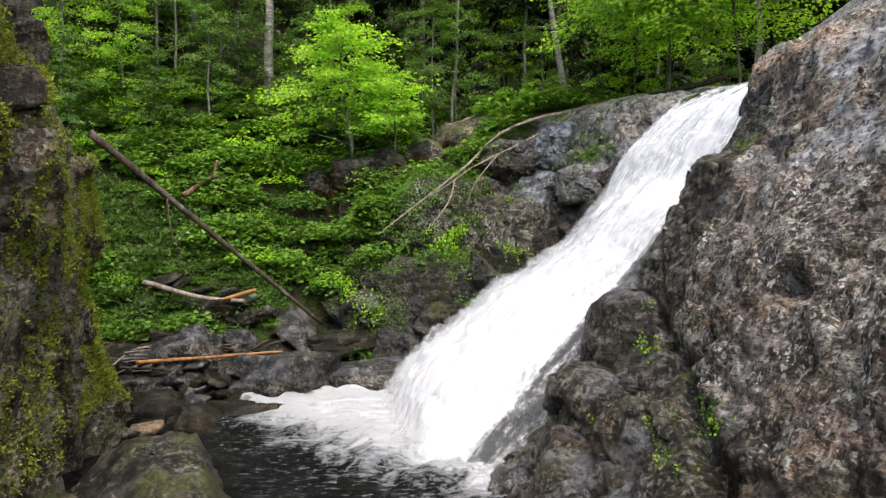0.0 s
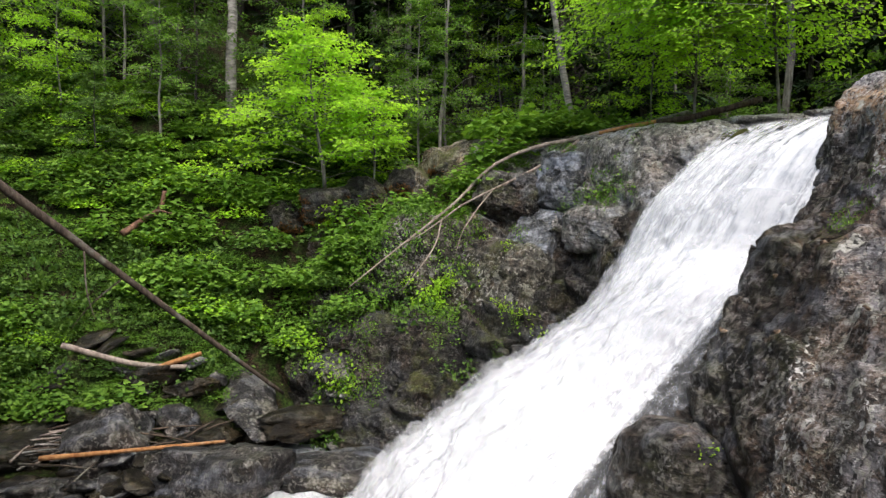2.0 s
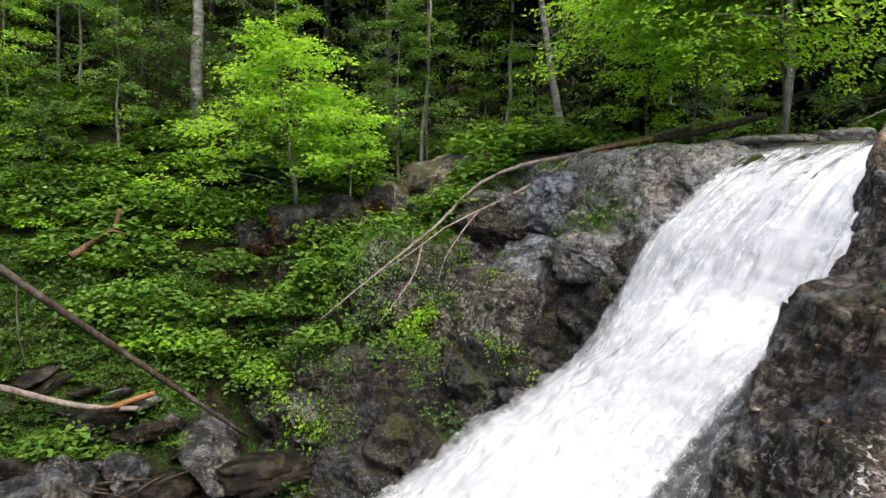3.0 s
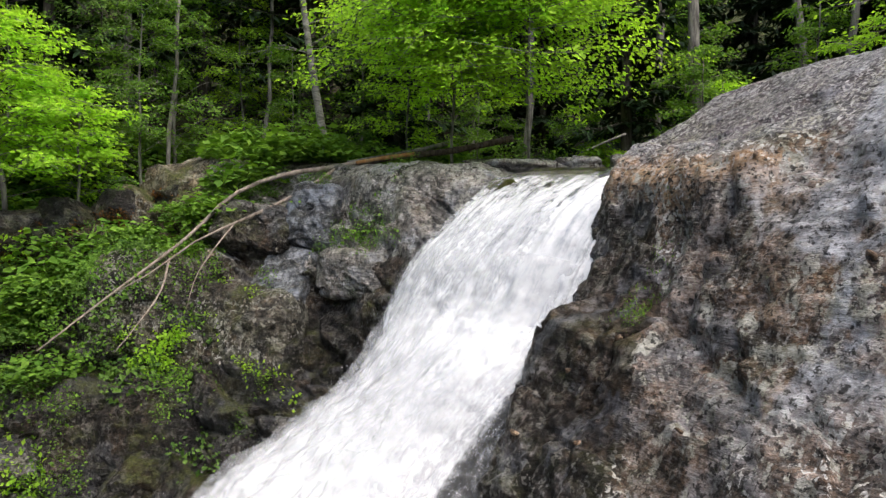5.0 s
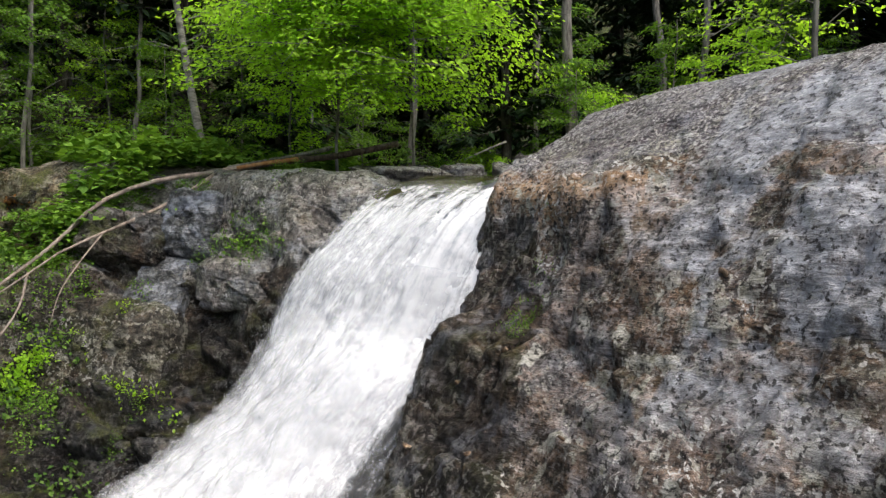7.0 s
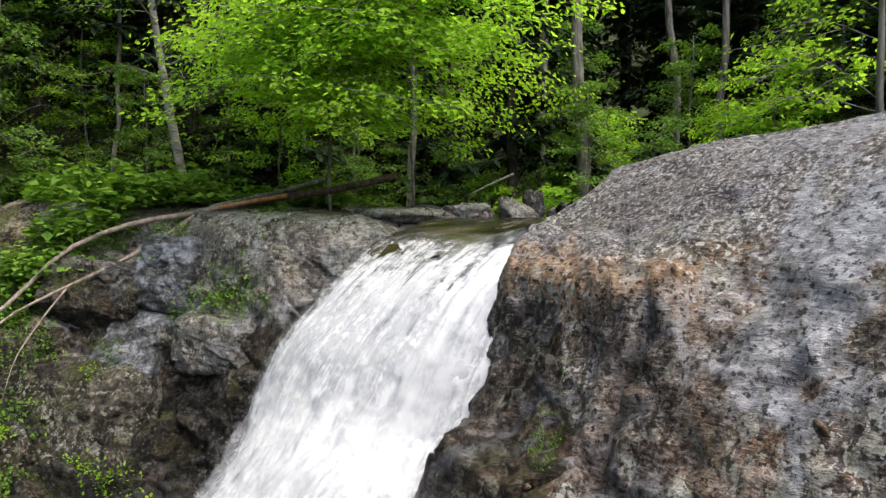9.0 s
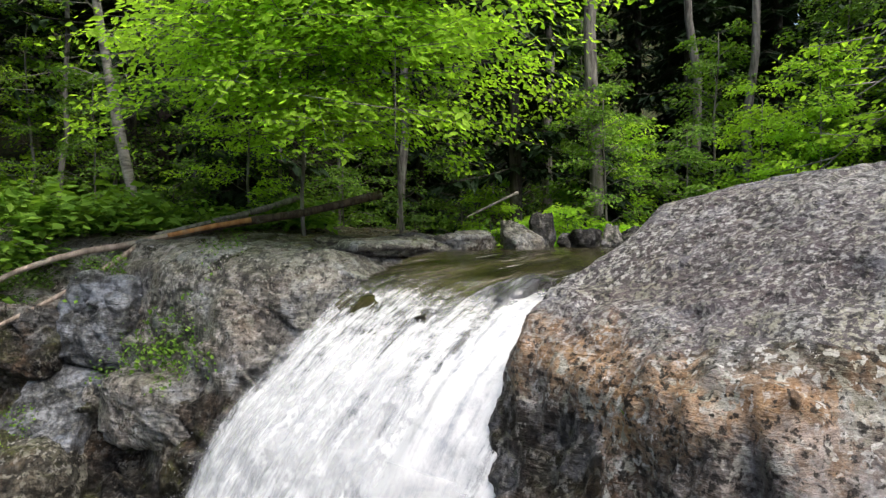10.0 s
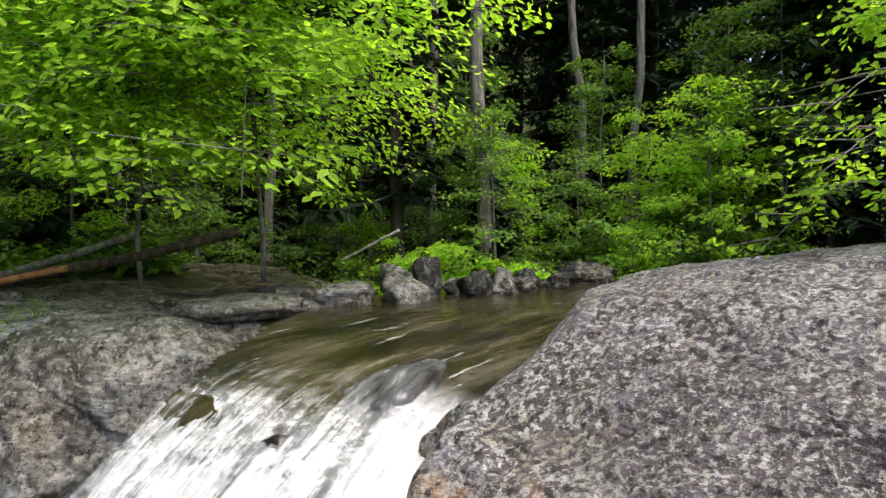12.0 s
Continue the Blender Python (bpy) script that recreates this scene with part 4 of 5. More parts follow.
boulder(-4.35, 11.2, 0.55, 0.62, 0.5, 0.5, 20, 1, M_BOULDER, "rounded grey boulder among driftwood on the bank")
boulder(-2.55, 10.45, 0.1, 1.0, 0.55, 0.5, -8, 2, M_BOULDER, "long flat-topped grey boulder at the water's edge")
boulder(-1.4, 10.75, 0.15, 0.95, 0.5, 0.36, -12, 3, M_BOULDER, "brown flat boulder beside the falling water")
boulder(-2.75, 12.45, 0.75, 0.5, 1.15, 0.16, 28, 4, M_BOULDER, "leaning dark rock slab below the bank", 24)
boulder(-1.9, 12.0, 0.55, 0.75, 0.5, 0.24, 5, 5, M_WETROCK, "layered black rock ledge below the cliff")
boulder(-2.85, 9.5, -0.12, 0.75, 0.6, 0.34, 25, 6, M_WETROCK, "smooth wet rock half in the pool")
boulder(-3.55, 9.2, -0.1, 0.6, 0.5, 0.3, -15, 7, M_WETROCK, "black wet rock half in the pool")
boulder(-4.2, 9.4, 0.0, 0.5, 0.42, 0.36, 40, 8, M_WETROCK, "black wet rock half in the pool")
boulder(-2.75, 8.75, -0.2, 0.6, 0.45, 0.26, -30, 9, M_WETROCK, "smooth wet rock half in the pool")
boulder(-3.95, 8.55, -0.05, 0.26, 0.2, 0.16, 10, 10, M_OCHRE, "small ochre stone at the pool's edge")
boulder(-2.75, 6.1, 0.0, 0.85, 1.0, 0.62, 15, 11, M_MOSSY, "broad moss-covered boulder beside the gorge wall")
for k, (x, y, s) in enumerate(((-5.0, 10.4, .45), (-3.5, 11.0, .34), (-3.1, 11.5, .4), (-3.7, 11.9, .42), (-4.9, 11.9, .4), (-5.6, 11.2, .5), (-2.3, 11.3, .3), (-3.2, 10.2, .3),
                               (-4.0, 10.4, .28), (-1.5, 12.6, .4), (-3.6, 12.5, .35), (-4.5, 12.6, .4), (-3.9, 9.9, .3), (-1.0, 11.6, .35))):
    boulder(x, y, drop(x, y) + 0.06, s * 1.2, s * 0.9, s * 0.5, 37 * k, 13 + k % 6, M_WETROCK if k % 3 else M_BOULDER, "dark angular rubble stone below the bank", (k % 5 - 2) * 6)
# a litter of small broken slabs between them
slabs = []
for k in range(6):
    me = boulder_mesh(60 + k, (0.2, 0.15, 0.06), 9, 0.05, 14)
    me.materials.append((M_WETROCK, M_BOULDER, M_WETROCK)[k % 3])
    slabs.append(me)
rng = np.random.default_rng(91)
for k in range(110):
    x, y = rng.uniform(-5.9, -1.2), rng.uniform(9.9, 12.9)
    ob = tagged(new("rubble_stone", slabs[k % 6]), "flat broken slab of dark rock in the rubble", "stone", "rubble below the bank")
    ob.matrix_world = pose(x, y, drop(x, y) + 0.05 + rng.uniform(0, 0.12), rng.normal() * 16, rng.normal() * 16, rng.uniform(0, 360)) @ Matrix.Scale(rng.uniform(0.6, 1.7), 4)
# mossy ledge under the young maple
for k, (x, y, z, a, b, c) in enumerate(((-2.0, 15.3, 3.95, .62, .5, .42), (-1.15, 15.4, 4.2, .5, .45, .36), (-0.4, 15.5, 4.35, .5, .42, .34), (0.4, 15.5, 4.6, .45, .4, .28), (-2.9, 15.6, 3.7, .5, .5, .4))):
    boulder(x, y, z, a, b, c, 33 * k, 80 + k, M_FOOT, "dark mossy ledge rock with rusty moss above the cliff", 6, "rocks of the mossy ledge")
# stones along the upper stream
for k, (x, y, s, d, h) in enumerate(((6.72, 11.5, .27, .22, .2), (7.22, 11.65, .2, .19, .3), (7.72, 11.65, .16, .15, .14), (7.6, 11.25, .22, .18, .15), (8.02, 11.2, .14, .14, .18), (8.5, 11.25, .25, .2, .18), (9.9, 11.45, .5, .3, .2),
                                     (10.6, 11.6, .3, .25, .2), (7.15, 12.1, .22, .2, .2), (8.95, 11.2, .16, .15, .12), (9.2, 11.6, .22, .2, .16), (8.2, 11.75, .18, .16, .16))):
    boulder(x, y, 5.03 + h * 0.45, s, d, h, 50 * k, 20 + k % 5, M_BOULDER if k % 4 else M_LEDGE, "grey stone on the far edge of the upper stream", (k % 3 - 1) * 6, "stones along the stream")
# low wet shelves where the ledge dips to the stream
for k, (x, y, a, b, c) in enumerate(((5.25, 11.75, .62, .26, .14), (5.95, 11.7, .5, .22, .13), (6.35, 11.95, .4, .25, .16), (5.6, 12.1, .6, .3, .16), (4.95, 12.2, .5, .3, .14))):
    boulder(x, y, 5.03 + 0.2 * c, a, b, c, -14 + 9 * k, 40 + k, M_LEDGE if k < 2 else M_BOULDER, "low wet shelf of split rock at the stream's edge", 4, "stones along the stream")
smooth_hump(5.05, 9.62, 4.68, 0.78, 0.4, 0.24, 22, 31, M_HUMP, "smooth wet rock hump sheeted with sliding water")
boulder(4.2, 9.42, 4.42, 0.2, 0.17, 0.2, 10, 32, M_WETROCK, "black rock breaking the water at the brink")

# ---- trees ----


def wander(a, b, n, amount, seed):
    """A line from a to b that strays a little."""
    t = np.linspace(0, 1, n)[:, None]
    p = np.asarray(a) * (1 - t) + np.asarray(b) * t
    off = np.stack([fbm(np.stack([t[:, 0] * 3, np.full(n, seed * 1.3), np.full(n, k * 9.1)], -1), 2) for k in range(3)], -1)
    return p + off * amount * np.sin(np.pi * np.clip(t * 0.9, 0, 1)) ** 0.5


def broadleaf(name, height, radius, low, reach, limbs, per_limb, leaf, seed, mat, bark, lean=(0, 0), bias=None, near=False, droop=0.35, twigs=9):
    """A young broadleaf tree in its own axes: (trunk with limbs, crown) meshes. Limbs carry flat sprays of leaves in layers."""
    rng = np.random.default_rng(seed)
    top = np.array((lean[0], lean[1], height))
    stem = wander((0, 0, -0.15), top, 14, height * 0.03, seed)
    wood = [tube(stem, np.linspace(radius, radius * 0.22, 14), 9, 0.3)]
    pos, way, upw = [], [], []
    for k in range(limbs):
        f = low + (1 - low) * ((k + rng.random()) / limbs) ** 0.9
        i = f * 13
        a = stem[int(i)] * (1 - i % 1) + stem[min(int(i) + 1, 13)] * (i % 1)
        turn = k * 2.4 + rng.normal() * 0.5
        if bias is not None and rng.random() < 0.72:
            turn = bias + rng.normal() * 0.7
        long = reach * (1.15 - 0.75 * (f - low) / (1.001 - low)) * rng.uniform(0.6, 1.15)
        out = np.array((math.cos(turn), math.sin(turn), rng.uniform(0.0, 0.45)))
        tip = a + out * long + np.array((0, 0, -droop * long * rng.uniform(0.2, 1.0)))
        mid = a + out * long * 0.55 + np.array((0, 0, 0.12 * long))
        line = bezier([a, mid, tip], 9)
        wood.append(tube(line, np.linspace(min(max(radius * 0.2, 0.007), 0.016), 0.003, 9), 4))
        for j in range(twigs):
            g = rng.uniform(0.2, 1.0)
            b = line[min(int(g * 8), 8)]
            tw = turn + rng.choice((-1, 1)) * rng.uniform(0.3, 1.2)
            dirn = np.array((math.cos(tw), math.sin(tw), rng.uniform(-0.3, 0.1)))
            tl = long * rng.uniform(0.2, 0.5) * (1.3 - g * 0.5)
            wood.append(tube(np.stack([b, b + dirn * tl * 0.5, b + dirn * tl]), (0.006, 0.004, 0.002), 3))
            m = max(2, per_limb // twigs)
            t = rng.random(m)[:, None] ** 0.8
            pos.append(b + dirn * tl * t + rng.normal(size=(m, 3)) * (0.07, 0.07, 0.035) * (reach ** 0.5))
            side = np.stack([-dirn[1] * np.ones(m), dirn[0] * np.ones(m), np.zeros(m)], -1) * rng.choice((-1.0, 1.0), m)[:, None]
            way.append(dirn * 0.6 + side * 0.8 + rng.normal(size=(m, 3)) * 0.3 + np.array((0, 0, -droop * 0.7)))
            upw.append(np.array((out[0] * 0.75, out[1] * 0.75, 1.0)) + rng.normal(size=(m, 3)) * 0.45)
    pos, way, upw = np.concatenate(pos), np.concatenate(way), np.concatenate(upw)
    size = leaf * rng.uniform(0.6, 1.25, len(pos))
    crown = leaf_mesh("crown", pos, way, upw, size, size * 0.6, near=near)
    trunk = quads_mesh("trunk", wood)
    trunk.materials.append(bark)
    crown.materials.append(mat)
    return trunk, crown


def plant(kind, meshes, x, y, turn, size, label, category, group, z=None):
    z = drop(x, y) if z is None else z
    ob = holder(kind, pose(x, y, z - 0.05, 0, 0, turn) @ Matrix.Scale(size, 4), label, category, group)
    part("trunk", meshes[0], None, ob)
    part("crown", meshes[1], None, ob)
    return ob


def conifer(height, radius, low, reach, seed, tiers=26):
    """A spruce: dark stem, drooping whorls of needled boughs."""
    rng = np.random.default_rng(seed)
    stem = wander((0, 0, -0.2), (0, 0, height), 12, height * 0.01, seed)
    wood = [tube(stem, np.linspace(radius, 0.01, 12), 8, 0.2)]
    pos, way = [], []
    for k in range(tiers):
        f = low + (1 - low) * k / tiers
        for j in range(6):
            turn = rng.uniform(0, 6.28)
            long = reach * (1.02 - f) * rng.uniform(0.6, 1.1) + 0.15
            a = np.array((0, 0, f * height + rng.normal() * 0.1))
            dirn = np.array((math.cos(turn), math.sin(turn), -0.25))
            line = bezier([a, a + dirn * long * 0.6, a + dirn * long * (1, 1, 0.8)], 5)
            wood.append(tube(line, np.linspace(0.022, 0.004, 5), 3))
            m = 34
            t = rng.random(m)[:, None]
            pos.append(a + dirn * long * t + rng.normal(size=(m, 3)) * 0.03)
            s = np.array((-dirn[1], dirn[0], 0)) * rng.choice((-1.0, 1.0), m)[:, None]
            way.append(dirn * 0.7 + s * 0.9 + np.array((0, 0, -0.35)) + rng.normal(size=(m, 3)) * 0.2)
    pos, way = np.concatenate(pos), np.concatenate(way)
    size = rng.uniform(0.25, 0.5, len(pos))
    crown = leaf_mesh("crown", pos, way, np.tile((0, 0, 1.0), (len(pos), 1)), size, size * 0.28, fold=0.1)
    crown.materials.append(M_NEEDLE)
    trunk = quads_mesh("trunk", wood)
    trunk.materials.append(M_BARK_DARK)
    return trunk, crown


spruces = [conifer(14, 0.15, 0.16, 2.3, 101), conifer(11, 0.12, 0.06, 2.0, 102), conifer(16, 0.17, 0.3, 2.2, 103), conifer(5, 0.06, 0.03, 1.3, 104, 20)]
rng = np.random.default_rng(5)
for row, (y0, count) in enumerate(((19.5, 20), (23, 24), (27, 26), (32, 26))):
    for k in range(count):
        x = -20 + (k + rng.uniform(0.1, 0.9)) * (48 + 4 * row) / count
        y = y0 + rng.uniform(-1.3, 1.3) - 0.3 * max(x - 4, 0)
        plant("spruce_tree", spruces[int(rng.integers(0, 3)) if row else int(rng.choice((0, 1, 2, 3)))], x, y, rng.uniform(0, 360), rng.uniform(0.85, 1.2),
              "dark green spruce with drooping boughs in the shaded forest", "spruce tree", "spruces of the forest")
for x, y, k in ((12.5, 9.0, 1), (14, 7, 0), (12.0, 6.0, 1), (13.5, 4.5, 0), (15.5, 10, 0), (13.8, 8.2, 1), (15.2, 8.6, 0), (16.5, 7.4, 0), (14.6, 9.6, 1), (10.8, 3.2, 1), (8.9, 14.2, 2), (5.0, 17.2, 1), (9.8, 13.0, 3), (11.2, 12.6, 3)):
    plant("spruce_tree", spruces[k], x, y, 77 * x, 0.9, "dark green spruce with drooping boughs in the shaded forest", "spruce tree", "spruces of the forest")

young = [broadleaf("y", 5.5, 0.04, 0.1, 1.6, 34, 150, 0.10, 1, M_LEAF_BRIGHT, M_BARK), broadleaf("y", 7.5, 0.055, 0.14, 1.9, 40, 160, 0.10, 2, M_LEAF, M_BARK),
         broadleaf("y", 4.0, 0.035, 0.08, 1.3, 28, 130, 0.10, 3, M_LEAF_DEEP, M_BARK_DARK), broadleaf("y", 6.5, 0.05, 0.1, 1.8, 36, 150, 0.10, 4, M_LEAF, M_BARK)]
LABEL_Y = "young broadleaf tree with layered green leaf sprays at the forest edge"
for k, (x, y, m, s) in enumerate(((-7.5, 17.5, 1, .8), (-9.5, 16.5, 0, .9), (-6.2, 18.5, 3, .8), (-5.3, 17.2, 2, 1.0), (-3.0, 18.0, 1, .8), (-8.6, 19.5, 3, 1), (-11, 18, 1, 1), (0.4, 17.2, 3, .75), (1.8, 18.6, 0, .8),
                                  (3.6, 16.0, 2, .8), (4.6, 15.4, 0, .65), (-1.0, 18.8, 2, 1), (5.4, 18.5, 1, .8), (9.2, 12.4, 1, .7), (10.4, 11.8, 3, .7), (11.2, 10.2, 0, .8), (9.9, 13.6, 3, .8), (12.6, 12.8, 1, .9), (7.6, 15.5, 2, .9),
                                  (-6.8, 15.6, 2, .6), (-8.5, 15.0, 2, .7), (-12, 15.5, 0, 1), (8.3, 13.3, 0, .6), (-10.2, 13.4, 3, .8), (13.6, 10.9, 1, .9), (-5.8, 16.4, 3, .6), (-3.6, 16.6, 2, .7), (-7.9, 16.3, 0, .7), (-0.2, 16.6, 1, .6), (2.6, 16.8, 3, .6), (4.2, 17.2, 1, .7), (6.8, 16.8, 3, .7), (8.8, 14.8, 0, .7), (10.9, 13.6, 0, .9), (12.2, 9.6, 3, .8), (11.8, 11.4, 0, .9), (-2.4, 17.4, 0, .6), (-6.9, 17.2, 1, .7), (-9.6, 17.9, 3, .8), (1.0, 19.6, 1, .9), (3.2, 19.2, 3, .9), (7.4, 18.2, 1, .9), (9.4, 16.6, 3, .9), (11.6, 15.2, 1, 1.0), (8.2, 12.7, 0, .45), (8.6, 12.2, 0, .35), (9.6, 11.7, 0, .45), (10.6, 11.0, 0, .55), (11.5, 10.2, 0, .6), (11.9, 9.4, 0, .6), (7.2, 12.6, 0, .3), (9.0, 12.3, 3, .3), (9.8, 12.2, 0, .55), (10.5, 11.2, 3, .35), (7.4, 13.1, 0, .5), (11.3, 10.6, 0, .7), (8.6, 13.0, 1, .35))):
    plant("broadleaf_tree", young[m], x, y, 61 * k, s, LABEL_Y, "tree", "young trees of the forest edge")

# single trees that stand out
def lone(name, x, y, z, label, category="tree", turn=0.0, **spec):
    return plant(name, broadleaf(name, **spec), x, y, turn, 1.0, label, category, "", z)


lone("maple_bush", -2.1, 15.55, 4.55, "bright yellow-green young maple spreading over the mossy ledge", "tree", height=2.7, radius=0.045, low=0.06, reach=2.0, limbs=38, per_limb=200, leaf=0.105, seed=11, mat=M_LEAF_BRIGHT, bark=M_BARK, lean=(-0.3, -0.4), droop=0.12)
lone("maple_bush", -1.1, 15.75, 4.6, "bright yellow-green young maple spreading over the mossy ledge", "tree", height=1.7, radius=0.03, low=0.1, reach=1.4, limbs=20, per_limb=150, leaf=0.1, seed=19, mat=M_LEAF_BRIGHT, bark=M_BARK, droop=0.1)
lone("silver_trunk_tree", -4.4, 17.1, None, "tall straight tree with pale grey bark above the bank", height=13, radius=0.13, low=0.6, reach=2.5, limbs=26, per_limb=80, leaf=0.13, seed=12, mat=M_LEAF, bark=M_BIRCH, lean=(0.1, 0))
lone("leaning_birch", 3.0, 15.4, None, "slim leaning birch with silver bark and layered leaves", "birch tree", height=10, radius=0.08, low=0.16, reach=1.9, limbs=30, per_limb=170, leaf=0.1, seed=13, mat=M_LEAF, bark=M_BIRCH, lean=(-1.4, 0.4), bias=-1.2)
lone("overhanging_birch", 6.2, 13.5, None, "bright birch with drooping leafy boughs hanging over the stream", "birch tree", height=5.6, radius=0.032, low=0.24, reach=3.0, limbs=78, per_limb=520, leaf=0.085, seed=14, mat=M_LEAF_BRIGHT, bark=M_BARK, lean=(-1.2, -1.6), bias=-2.25, near=True, droop=0.4, twigs=18)
lone("drooping_birch", 4.9, 13.9, None, "bright young birch with flat leafy boughs above the ledge", "birch tree", height=4.6, radius=0.03, low=0.2, reach=2.5, limbs=64, per_limb=420, leaf=0.085, seed=24, mat=M_LEAF_BRIGHT, bark=M_BARK, lean=(-0.5, -1.0), bias=-1.8, near=True, droop=0.35, twigs=16)
for x, y, h, k in ((9.35, 11.9, 3.0, 41), (10.6, 11.5, 3.6, 42), (8.6, 12.6, 3.2, 43), (11.6, 10.7, 3.4, 44)):
    lone("maple_sapling", x, y, None, "yellow-green maple sapling in flat leaf layers by the stream", "tree", height=h, radius=0.03, low=0.2, reach=1.5, limbs=26, per_limb=170, leaf=0.1, seed=k, mat=M_LEAF_BRIGHT if k % 2 else M_LEAF, bark=M_BARK, near=True, droop=0.15)
lone("rock_top_sapling", 6.75, 6.7, None, "yellow-green maple sapling on the crown of the outcrop", "tree", height=3.2, radius=0.035, low=0.05, reach=1.15, limbs=20, per_limb=150, leaf=0.06, seed=15, mat=M_LEAF_BRIGHT, bark=M_BARK, near=True, bias=2.9)
for x, y, r, hgt in ((-0.6, 19.3, .1, 12), (1.2, 20.5, .13, 14), (0.3, 16.6, .045, 7), (2.2, 17.8, .05, 8), (5.6, 16.6, .04, 10), (9.5, 12.7, .13, 14), (10.2, 14.6, .11, 14), (-7.4, 20, .13, 14), (-1.6, 21.5, .12, 14), (12.8, 12.2, .1, 14), (13.4, 14, .12, 14), (7.9, 16.6, .1, 14)):
    stem = tube(wander((0, 0, -0.2), (0.3 * math.sin(x * 9), 0.2, hgt), 12, 0.35, x), np.linspace(r, r * 0.45, 12), 9, 0.25)
    ob = thing("bare_trunk", quads_mesh("bare_trunk", [stem]), M_BARK, "slim grey-barked forest tree trunk in deep shade", "tree trunk", "trunks of the forest")
    ob.matrix_world = pose(x, y, drop(x, y))

# ---- undergrowth ----


def shrub(seed, count, leaf, spread_r, height, mat):
    """A low leafy clump: many stems with broad leaves in tiers."""
    rng = np.random.default_rng(seed)
    r = spread_r * np.sqrt(rng.random(count))
    a = rng.uniform(0, 6.28, count)
    hgt = height * (1 - 0.6 * (r / spread_r) ** 2) * rng.uniform(0.25, 1.0, count)
    pos = np.stack([r * np.cos(a), r * np.sin(a), hgt], -1)
    way = np.stack([np.cos(a + rng.normal(size=count)), np.sin(a + rng.normal(size=count)), rng.uniform(-0.5, 0.2, count)], -1)
    size = leaf * rng.uniform(0.6, 1.3, count)
    me = leaf_mesh("shrub", pos, way, np.array((0, 0, 1.0)) + rng.normal(size=(count, 3)) * 0.35, size, size * 0.75, fold=0.12)
    me.materials.append(mat)
    return me


def rock_plant(seed, count, leaf, r, mat):
    """A loose clump that climbs and hangs on a rock face."""
    rng = np.random.default_rng(seed)
    c = rng.normal(size=(7, 3)) * (r, r, r * 0.8)
    pos = c[rng.integers(0, 7, count)] + rng.normal(size=(count, 3)) * r * 0.42
    way = rng.normal(size=(count, 3)) + (0, -0.4, -0.2)
    size = leaf * rng.uniform(0.5, 1.3, count)
    me = leaf_mesh("rock_plant", pos, way, np.array((0, -0.4, 1.0)) + rng.normal(size=(count, 3)) * 0.5, size, size * 0.7, fold=0.15)
    me.materials.append(mat)
    return me


shrubs = [shrub(1, 340, 0.13, 0.6, 0.5, M_LEAF), shrub(2, 420, 0.09, 0.6, 0.42, M_LEAF_BRIGHT), shrub(3, 380, 0.1, 0.55, 0.5, M_LEAF_DEEP), shrub(4, 500, 0.06, 0.5, 0.3, M_LEAF), shrub(5, 260, 0.16, 0.7, 0.7, M_LEAF), rock_plant(6, 240, 0.1, 0.4, M_LEAF), rock_plant(7, 260, 0.1, 0.45, M_LEAF), rock_plant(8, 200, 0.15, 0.36, M_LEAF_DEEP), shrub(9, 420, 0.065, 0.5, 0.32, M_LEAF_DEEP), rock_plant(10, 170, 0.13, 0.38, M_LEAF_BRIGHT)]


def bush(x, y, which, size, label="leafy green undergrowth shrub on the forest bank", group="shrubs of the undergrowth", z=None):
    ob = tagged(new("shrub", shrubs[which]), label, "shrub", group)
    ob.matrix_world = pose(x, y, (drop(x, y) if z is None else z) - 0.05, 0, 0, (x * 131 + y * 57) % 360) @ Matrix.Scale(size, 4)


def undergrowth(spots, label):
    """Shrubs too many to tell apart, joined into one mass with the leaves of each kind."""
    by = {}
    for x, y, which, size in spots:
        me = shrubs[which]
        v = np.zeros(len(me.vertices) * 3)
        me.vertices.foreach_get("co", v)
        a = (x * 131 + y * 57) % 6.28
        v = v.reshape(-1, 3) * size
        v = np.stack([v[:, 0] * math.cos(a) - v[:, 1] * math.sin(a) + x, v[:, 0] * math.sin(a) + v[:, 1] * math.cos(a) + y, v[:, 2] + drop(x, y) - 0.05], -1)
        by.setdefault(me.materials[0], []).append(v)
    for mat, vs in by.items():
        v = np.concatenate(vs)
        thing("undergrowth", mesh_of("undergrowth", v, np.arange(len(v)).reshape(-1, 4), False), mat, label, "undergrowth", kind="stuff")


rng = np.random.default_rng(21)
mass = []
for k in range(560):
    x, y = rng.uniform(-10, -1.2), rng.uniform(11.9, 17.8)
    spot = x, y, int(rng.choice((0, 2, 2, 3, 0, 4, 1))), rng.uniform(0.45, 1.05)
    beside = y - np.interp(x, [-7.4, -5.25, -3.6, -2.2], [14.6, 13.6, 13.0, 12.75])
    if (x > -3.4 and y < 13.4) or (x > -4.6 and y < 12.2) or (x > -3.3 and 14.5 < y < 15.5):
        continue
    if -1.1 < beside < 0.3:
        spot = x, y, 3, rng.uniform(0.35, 0.6)
    if k < 150:
        bush(*spot)
    else:
        mass.append(spot)
for k in range(330):
    x, y = rng.uniform(-8.5, -3.2), rng.uniform(11.9, 14.6)
    if x < -4.6 or y > 12.5:
        mass.append((x, y, int(rng.choice((8, 8, 3, 7))), rng.uniform(0.35, 0.75)))
for k in range(70):
    mass.append((rng.uniform(-2.4, 2.3), rng.uniform(14.0, 14.8), int(rng.choice((2, 4, 0, 8))), rng.uniform(0.35, 0.75)))
